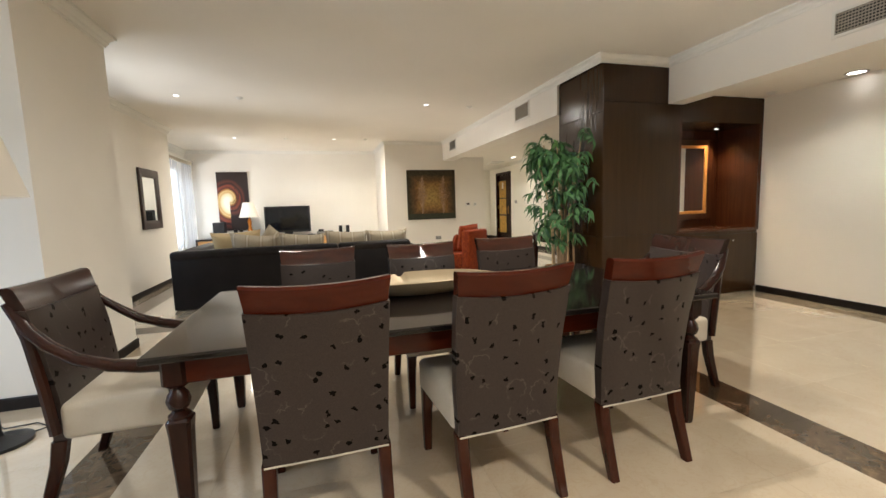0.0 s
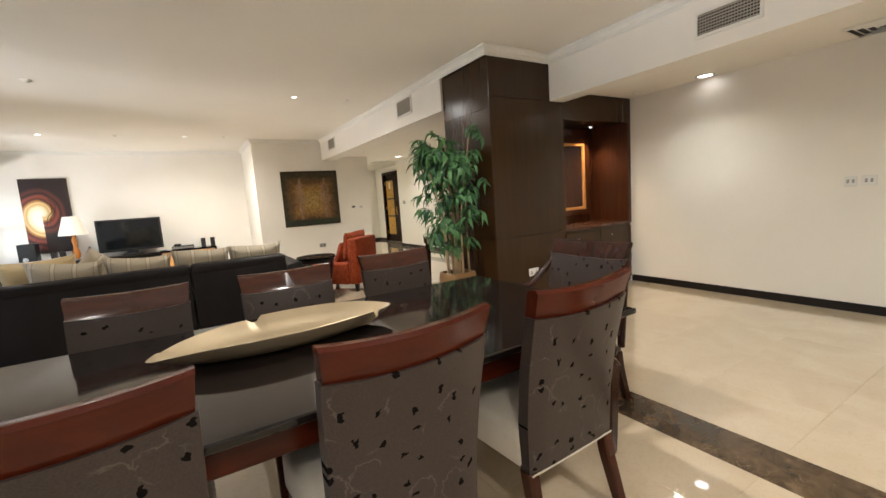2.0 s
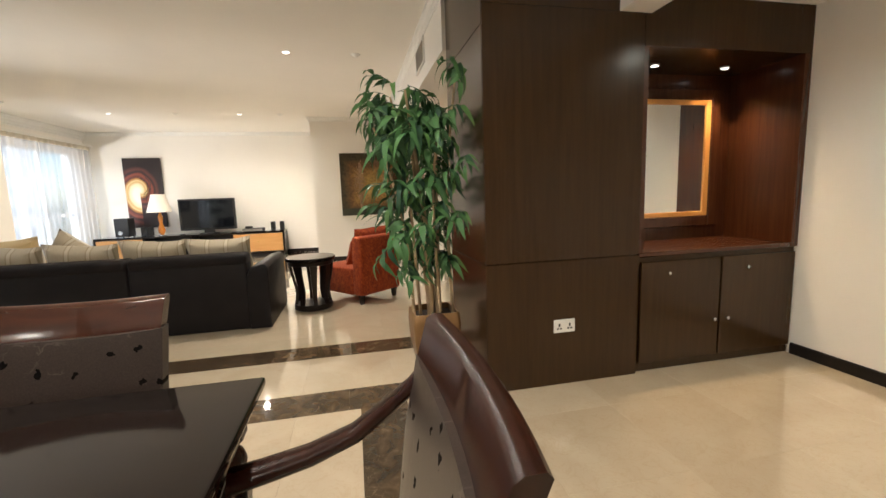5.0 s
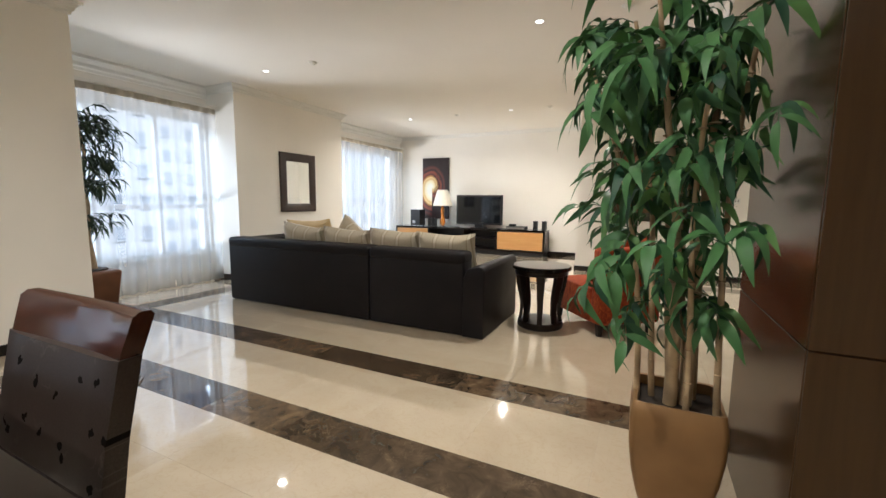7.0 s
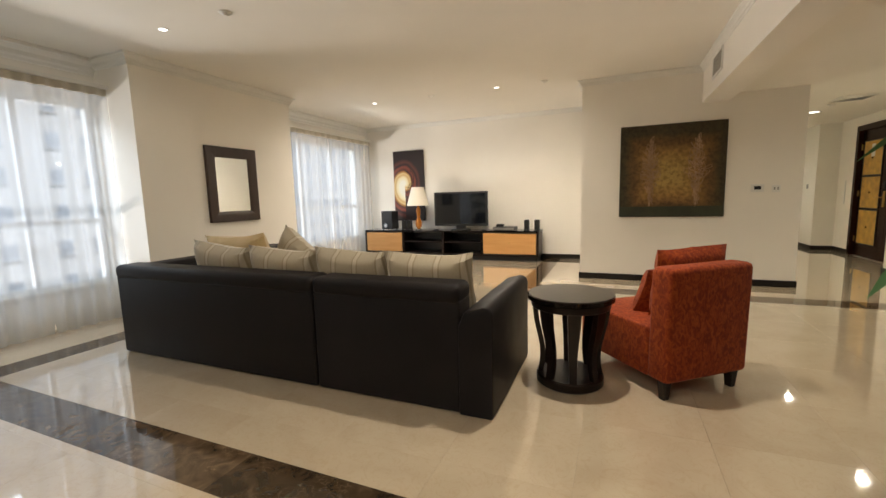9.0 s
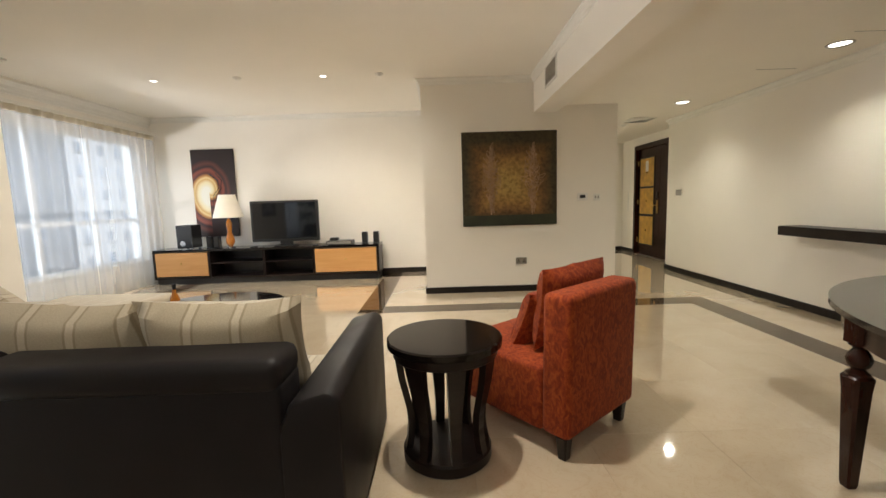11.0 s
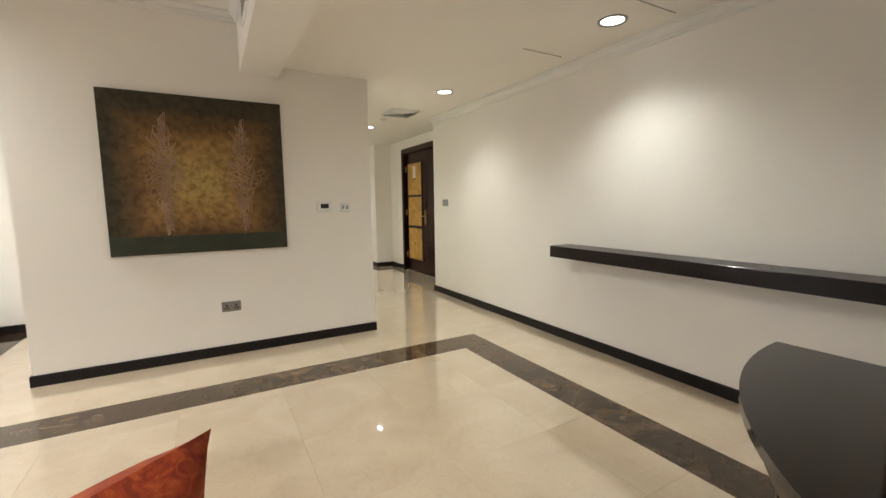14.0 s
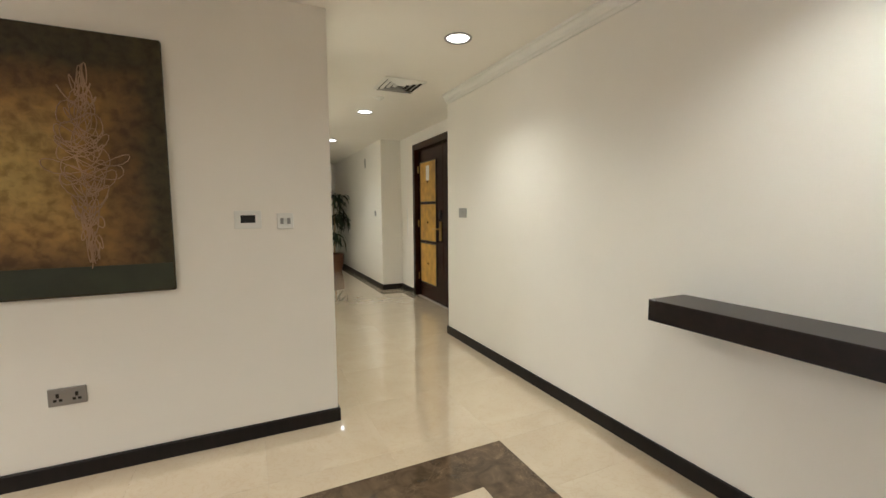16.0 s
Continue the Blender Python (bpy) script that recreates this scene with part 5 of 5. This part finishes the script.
for x0, x1 in ((-CW + 0.045, -0.965), (0.805, CW - 0.045)):
    d = part("drawer", one(x0, x1, -CD - 0.006, CD - 0.04, 0.135, CH - 0.05, bev=0.002), BIRCH, con, "wide orange birch drawer front")
    bm = B()
    lathe(bm, [(0.006, 0), (0.006, 0.012), (0.015, 0.018), (0.012, 0.026)], 12, m=pose((x0 + x1) / 2, -CD - 0.006, 0.35, 90, 0, 0))
    part("knob", bm, BRASS, d, "small round brass knob", True)

tv = thing("television", pose(-0.80, 11.12, CH), "black flat screen television, switched off, on its stand", "television")
part("bezel", one(-0.565, 0.565, -0.03, 0.03, 0.08, 0.76, bev=0.008), BLACKP, tv, "glossy black bezel")
part("screen", one(-0.525, 0.525, -0.033, -0.0295, 0.125, 0.725), SCREEN, tv, "dark switched-off screen")
bm = B()
box(bm, -0.10, 0.10, -0.02, 0.03, 0.02, 0.09)
lathe(bm, [(0.20, 0), (0.20, 0.012), (0.16, 0.02)], 28)
part("stand", bm, BLACKP, tv, "black oval stand")

sub = thing("subwoofer_speaker", pose(-2.42, 11.10, CH), "black box loudspeaker with round port", "loudspeaker")
part("cabinet", one(-0.13, 0.13, -0.14, 0.14, 0.02, 0.40, bev=0.006), BLACKP, sub)
bm = B()
lathe(bm, [(0.045, 0), (0.045, 0.006), (0.03, 0.006), (0.028, 0.001)], 20, m=pose(-0.03, -0.14, 0.10, 90, 0, 0))
part("port", bm, CHROME, sub, "round silver rimmed port", True)
for sx in (-0.1, 0.1):
    for sy in (-0.11, 0.11):
        part("foot", one(sx - 0.015, sx + 0.015, sy - 0.015, sy + 0.015, 0, 0.02), CHROME, sub, "small metal foot")


def satellite(x, y):
    s = thing("satellite_speaker", pose(x, y, CH), "small black satellite loudspeaker on the console", "loudspeaker", "satellite loudspeakers")
    part("cabinet", one(-0.045, 0.045, -0.05, 0.05, 0.012, 0.20, bev=0.008), BLACKP, s)
    part("grille", one(-0.036, 0.036, -0.054, -0.0505, 0.03, 0.185, bev=0.001), DARKFILL, s, "dark speaker cloth")
    part("base", one(-0.05, 0.05, -0.05, 0.05, 0, 0.011), BLACKP, s)


for _x, _y in ((-2.05, 11.06), (-1.92, 11.04), (0.53, 11.10), (0.72, 11.10)):
    satellite(_x, _y)
dv = thing("disc_player", pose(0.12, 11.08, CH), "slim black disc player with remotes on top", "disc player")
part("body", one(-0.21, 0.21, -0.13, 0.13, 0.008, 0.07, bev=0.004), BLACKP, dv)
part("front", one(-0.20, 0.20, -0.134, -0.1305, 0.015, 0.062), GREYP, dv, "silver grey front panel")
part("foot", one(-0.19, 0.19, -0.12, 0.12, 0, 0.008), BLACKP, dv)
bm = B()
box(bm, -0.07, 0.07, -0.06, 0.06, 0, 0.05, bev=0.012)
solid("receiver_box", bm, BLACKP, pose(0.02, 11.08, CH + 0.07), "small rounded black receiver box", "receiver")
for i, (_x, _r) in enumerate(((-0.25, 60), (-0.17, 75), (-1.30, 85), (-1.18, 100))):
    solid("remote_control", one(-0.085, 0.085, -0.022, 0.022, 0, 0.018, bev=0.005), GREYP if i % 2 else BLACKP, pose(_x, 11.00, CH, 0, 0, _r), "slim remote control lying on the console", "remote control", "remote controls")
lamp = thing("table_lamp", pose(-1.715, 11.06, CH), "amber glass table lamp with tapered cream shade", "table lamp")
bm = B()
lathe(bm, [(0.07, 0), (0.07, 0.02), (0.035, 0.028)], 24)
part("foot", bm, CHROME, lamp, "silver round foot", True)
bm = B()
lathe(bm, [(0.030, 0.028), (0.062, 0.07), (0.070, 0.13), (0.056, 0.19), (0.032, 0.26), (0.040, 0.33), (0.050, 0.40), (0.030, 0.46), (0.012, 0.49), (0.010, 0.54)], 24)
part("body", bm, AMBER, lamp, "amber glass body", True)
bm = B()
loft(bm, [[(r * math.cos(2 * math.pi * i / 28), r * math.sin(2 * math.pi * i / 28), z) for i in range(28)] for r, z in ((0.235, 0.505), (0.125, 0.88), (0.122, 0.88), (0.232, 0.505))], True)
part("shade", bm, SHADE, lamp, "tapered cream linen shade", True)

# ---- plants ----


def leaf_shape(bm, m, length, width, droop, seg=5):
    """A long pointed leaf, slightly folded along its middle and bending down."""
    L, R, C = [], [], []
    for i in range(seg + 1):
        t = i / seg
        w = width * math.sin(math.pi * min(1, t ** 0.75 * 0.97 + 0.02)) / 2
        y, z = length * t * (1 - 0.28 * droop * t), -length * droop * 0.62 * t * t
        C.append(bm.verts.new(m @ Vector((0, y, z))))
        L.append(bm.verts.new(m @ Vector((-w, y, z + w * 0.35))))
        R.append(bm.verts.new(m @ Vector((w, y, z + w * 0.35))))
    for i in range(seg):
        bm.faces.new((L[i], L[i + 1], C[i + 1], C[i])), bm.faces.new((C[i], C[i + 1], R[i + 1], R[i]))


def spray_mesh(name, mat, seed, leaves, length, width):
    rnd = random.Random(seed)
    bm = B()
    stem = [Vector((0, 0, 0)), Vector((0, 0.06, 0.02)), Vector((0, 0.13, 0.015)), Vector((0, 0.19, -0.02))]
    tube(bm, stem, 0.0028, 4, 0.0012)
    for i in range(leaves):
        t = (i + 0.6) / leaves * 2.99
        k = int(t)
        p = stem[k].lerp(stem[k + 1], t - k) if k < 3 else stem[3]
        s = 1 if i % 2 else -1
        yaw = s * rnd.uniform(25, 75) if i < leaves - 1 else rnd.uniform(-12, 12)
        m = Matrix.Translation(p) @ pose(0, 0, 0, rnd.uniform(-30, 12), rnd.uniform(-30, 30), -yaw)
        leaf_shape(bm, m, length * rnd.uniform(0.75, 1.15), width * rnd.uniform(0.8, 1.15), rnd.uniform(0.8, 1.7))
    me = bpy.data.meshes.new(name)
    bm.to_mesh(me)
    bm.free()
    me.materials.append(mat)
    me.shade_smooth()
    return me


def plant_leaves(th, meshes, spots, rnd, clip=None):
    for x, y, z, yaw, pitch, s in spots:
        o = new("leaf_spray", rnd.choice(meshes))
        o.parent = th
        if clip:
            x, y, yaw, s = clip(x, y, yaw, s)
        o.matrix_basis = pose(x, y, z, pitch, rnd.uniform(-20, 20), yaw) @ Matrix.Diagonal((s, s, s, 1))


pl = thing("bamboo_plant", pose(2.83, 3.91, 0), "tall leafy bamboo plant with pale canes in bronze pot", "potted plant")
bm = B()
rings = []
for z, a in ((0.0, 0.094), (0.008, 0.100), (0.10, 0.126), (0.20, 0.146), (0.30, 0.157), (0.40, 0.160), (0.465, 0.151), (0.47, 0.147), (0.468, 0.137), (0.40, 0.142)):
    c = 0.022
    rings.append([(sx * (a - c) + c * math.cos(q), sy * (a - c) + c * math.sin(q), z) for k, (sx, sy) in enumerate(((1, 1), (-1, 1), (-1, -1), (1, -1))) for q in [math.pi / 2 * k + math.pi / 8 * e for e in range(5)]])
loft(bm, rings)
part("pot", bm, POT, pl, "square tapered bronze glazed pot", True)
part("soil", one(-0.130, 0.130, -0.130, 0.130, 0.402, 0.43), SOIL, pl, "dark soil")
rnd = random.Random(11)
canes, spots = [], []
for k in range(9):
    a = 2 * math.pi * k / 9 + rnd.uniform(-0.2, 0.2)
    r0 = 0.03 + 0.05 * (k % 3)
    x0, y0 = r0 * math.cos(a), r0 * math.sin(a)
    lean = 0.11 + 0.06 * (k % 2)
    top = rnd.uniform(1.55, 1.98)
    P = [Vector((x0 + lean * t * t * math.cos(a) - 0.05 * t + 0.012 * math.sin(k + 5 * t), y0 + lean * t * t * math.sin(a) - 0.03 * t, 0.42 + (top - 0.42) * t)) for t in [i / 9 for i in range(10)]]
    canes.append(P)
    bm = B()
    tube(bm, P, 0.012 + 0.013 * (k % 3 == 0), 10, 0.007)
    for p in P[1:-1]:
        lathe(bm, [(0.011 + 0.009 * (k % 3 == 0), -0.003), (0.015 + 0.010 * (k % 3 == 0), 0.0), (0.011 + 0.009 * (k % 3 == 0), 0.004)], 8, m=Matrix.Translation(p))
    part("cane", bm, CANE, pl, "pale jointed bamboo cane", True)
for k in range(138):
    P = canes[k % 9]
    z = 0.78 + 1.22 * (rnd.random() ** 0.75)
    t = min(1, (z - 0.42) / (P[-1].z - 0.42))
    i = min(8, int(t * 9))
    p = P[i].lerp(P[i + 1], t * 9 - i)
    z = min(z, P[-1].z + 0.03)
    yaw = rnd.uniform(0, 360)
    rr = rnd.uniform(0.02, 0.17) * (1.25 - 0.4 * abs(z - 1.45))
    spots.append((p.x - rr * math.sin(radians(yaw)), p.y + rr * math.cos(radians(yaw)), z, yaw, rnd.uniform(-35, 25), rnd.uniform(0.8, 1.15)))


def off_column(x, y, yaw, s):
    if x > 0.0 and -0.55 < y:
        dx = -math.sin(radians(yaw))
        if dx > 0.2:
            yaw = -yaw
        x = min(x, 0.19)
        s *= 0.85
    tip = -0.91 * (x - 0.33 * s * math.sin(radians(yaw))) + 0.41 * (y + 0.33 * s * math.cos(radians(yaw)))
    if tip > 0.50:
        k = max(0.35, 0.50 / tip - 0.03)
        return x * k, y * k, yaw, s * max(k, 0.8)
    return x, y, yaw, s


plant_leaves(pl, [spray_mesh("leaf_spray", LEAF, s, 8, 0.158, 0.037) for s in range(6)], spots, rnd, off_column)

p2 = thing("dark_leaved_plant", pose(-2.56, 4.37, 0), "slender dark-leaved plant in square copper pot", "potted plant")
bm = B()
box(bm, -0.175, 0.175, -0.175, 0.175, 0.0, 0.44, bev=0.03, seg=3)
for v in bm.verts:
    k = 0.78 + 0.34 * math.sin(min(1, v.co.z / 0.44 + 0.02) * 2.1)
    v.co.x *= k
    v.co.y *= k
part("pot", bm, POT2, p2, "square bellied copper glazed pot", True)
bm = B()
lathe(bm, [(0.13, 0.435), (0.13, 0.452)], 16)
part("soil", bm, SOIL, p2, "dark soil")
trunk = [Vector((0.02 * math.sin(i * 1.3), 0.02 * math.cos(i * 1.7), 0.44 + 1.56 * i / 9)) for i in range(10)]
bm = B()
tube(bm, trunk, 0.028, 8, 0.008)
part("trunk", bm, CANE, p2, "thin brown trunk", True)
spots = []
rnd = random.Random(5)
for k in range(100):
    tier = rnd.choice((0.95, 1.35, 1.55, 1.72, 1.88, 2.0))
    yaw = rnd.uniform(0, 360)
    rr = rnd.uniform(0.02, 0.16)
    spots.append((-rr * math.sin(radians(yaw)), rr * math.cos(radians(yaw)), tier + rnd.uniform(-0.07, 0.07), yaw, rnd.uniform(-15, 30), rnd.uniform(0.85, 1.25)))


def off_pier(x, y, yaw, s):
    if y < -0.05 and math.cos(radians(yaw)) < -0.2:
        yaw = 180 - yaw
    return x, y, yaw, s


plant_leaves(p2, [spray_mesh("leaf_spray", LEAF2, 20 + s, 8, 0.15, 0.022) for s in range(4)], spots, rnd, off_pier)

p3 = thing("corridor_plant", pose(5.36, 16.2, 0), "dark spiky plant at the corridor end", "potted plant")
bm = B()
lathe(bm, [(0.14, 0), (0.19, 0.2), (0.20, 0.38), (0.17, 0.40)], 20)
part("pot", bm, POT2, p3, "round dark pot", True)
bm = B()
tube(bm, [(0, 0, 0.38), (0.02, 0, 1.0), (0, 0.02, 1.6)], 0.02, 8, 0.01)
part("trunk", bm, CANE, p3, "", True)
spots = [(0, 0, rnd.choice((0.7, 1.1, 1.2, 1.5, 1.6)), rnd.uniform(0, 360), rnd.uniform(-10, 30), rnd.uniform(1.6, 2.2)) for k in range(26)]
plant_leaves(p3, [spray_mesh("leaf_spray", LEAF2, 30, 7, 0.16, 0.02)], spots, rnd)

# ---- outside ----
struct("ground", one(-900, -3.46, -700, 700, -90.2, -90), plain("far_sandy_ground", (0.32, 0.29, 0.24), 0.95, vary=0.2, scale=0.02, grain=0.5), "distant sandy city ground", "ground")


def tower(x, y, w, d, h, seed, cols):
    t = thing("apartment_tower", pose(x, y, -90), "pale sunlit high-rise apartment tower with rows of windows", "building", "towers outside")
    part("wall", one(-d, 0, -w / 2, w / 2, 0, h), CONC, t)
    bm, bs = B(), B()
    fl_, n = 3.3, int(h / 3.3)
    for i in range(n - 1):
        z = i * fl_ + 1.0
        if not 55 < z < 135:
            continue
        for c in cols:
            box(bm, 0.002, 0.05, c - 0.5, c + 0.5, z, z + 1.4)
            box(bs, 0.004, 0.15, c - 0.65, c + 0.65, z - 0.12, z - 0.02)
    tagged(part("window_panes", bm, TWIN, t, "rows of dark bluish windows"), kind="stuff")
    tagged(part("ledges", bs, CONC, t, "thin projecting ledges"), kind="stuff")
    part("roof", one(-d + 0.4, -0.4, -w / 2 + 0.4, w / 2 - 0.4, h, h + 1.5), CONC, t)


tower(-46, 20, 20, 16, 150, 1, (-8, -4.4, -1.5, 1.5, 5.5, 8.2))
tower(-60, 46, 18, 16, 118, 2, (-7, -3.6, 0, 3.6, 7))
tower(-50, 74, 22, 18, 160, 3, (-9, -5, -1.6, 1.6, 5, 9))
tower(-58, -16, 22, 16, 140, 4, (-9, -5, -1.6, 1.6, 5, 9))

# ---- marble floor, piece by piece ----
TILES = {}
FLOOR = bpy.data.objects["floor"]


def tile(x0, x1, y0, y1, mat):
    g = 0.0003
    key = (round(x1 - x0, 3), round(y1 - y0, 3), mat.name)
    if key not in TILES:
        a, b = key[0] / 2 - g, key[1] / 2 - g
        bm = B()
        loft(bm, [[(sx * (a - i), sy * (b - i), z) for sx, sy in ((-1, -1), (1, -1), (1, 1), (-1, 1))] for i, z in ((0, -0.006), (0, -0.0003), (0.0003, 0.0))])
        me = bpy.data.meshes.new("tile")
        bmesh.ops.recalc_face_normals(bm, faces=bm.faces)
        bm.to_mesh(me)
        bm.free()
        me.materials.append(mat)
        TILES[key] = me
    o = new("tile", TILES[key])
    o.parent, o.location = FLOOR, ((x0 + x1) / 2, (y0 + y1) / 2, 0)


def cuts(a, b, origin, s):
    c = [a] + [origin + k * s for k in range(math.floor((a - origin) / s), math.ceil((b - origin) / s) + 1) if a + 0.04 < origin + k * s < b - 0.04] + [b]
    return list(zip(c, c[1:]))


def cream(x0, x1, y0, y1, s=0.6):
    for a, b in cuts(x0, x1, 0.13, s):
        for c, d in cuts(y0, y1, 1.38, s):
            tile(a, b, c, d, MARBLE)


def band(x0, x1, y0, y1):
    if x1 - x0 > y1 - y0:
        for a, b in cuts(x0, x1, 0.43, 0.6):
            tile(a, b, y0, y1, BAND)
    else:
        for a, b in cuts(y0, y1, 1.08, 0.6):
            tile(x0, x1, a, b, BAND)


cream(-0.90, 2.30, -1.22, 3.54)
cream(2.58, 5.56, -3.2, 3.82)
cream(-3.2, -1.18, -3.2, 3.82)
cream(-1.18, 2.58, -3.2, -1.5)
cream(-3.2, 5.56, 3.82, 4.43)
cream(-2.15, 4.64, 4.71, 8.72)
cream(-3.2, -2.43, 4.43, NY)
cream(-2.15, 0.83, 8.72, 11.12)
cream(1.11, 6.0, 9.02, 17.4)
cream(4.92, EX, 4.43, 9.02)
band(-1.18, 2.58, 3.54, 3.82), band(-1.18, 2.58, -1.50, -1.22)
band(-1.18, -0.90, -1.22, 3.54), band(2.30, 2.58, -1.22, 3.54)
band(-2.43, 4.92, 4.43, 4.71), band(-2.43, -2.15, 4.71, 11.12), band(4.64, 4.92, 4.71, 9.02)
band(0.83, 4.64, 8.72, 9.02), band(0.83, 1.11, 9.02, 11.12), band(-2.43, 1.11, 11.12, NY)
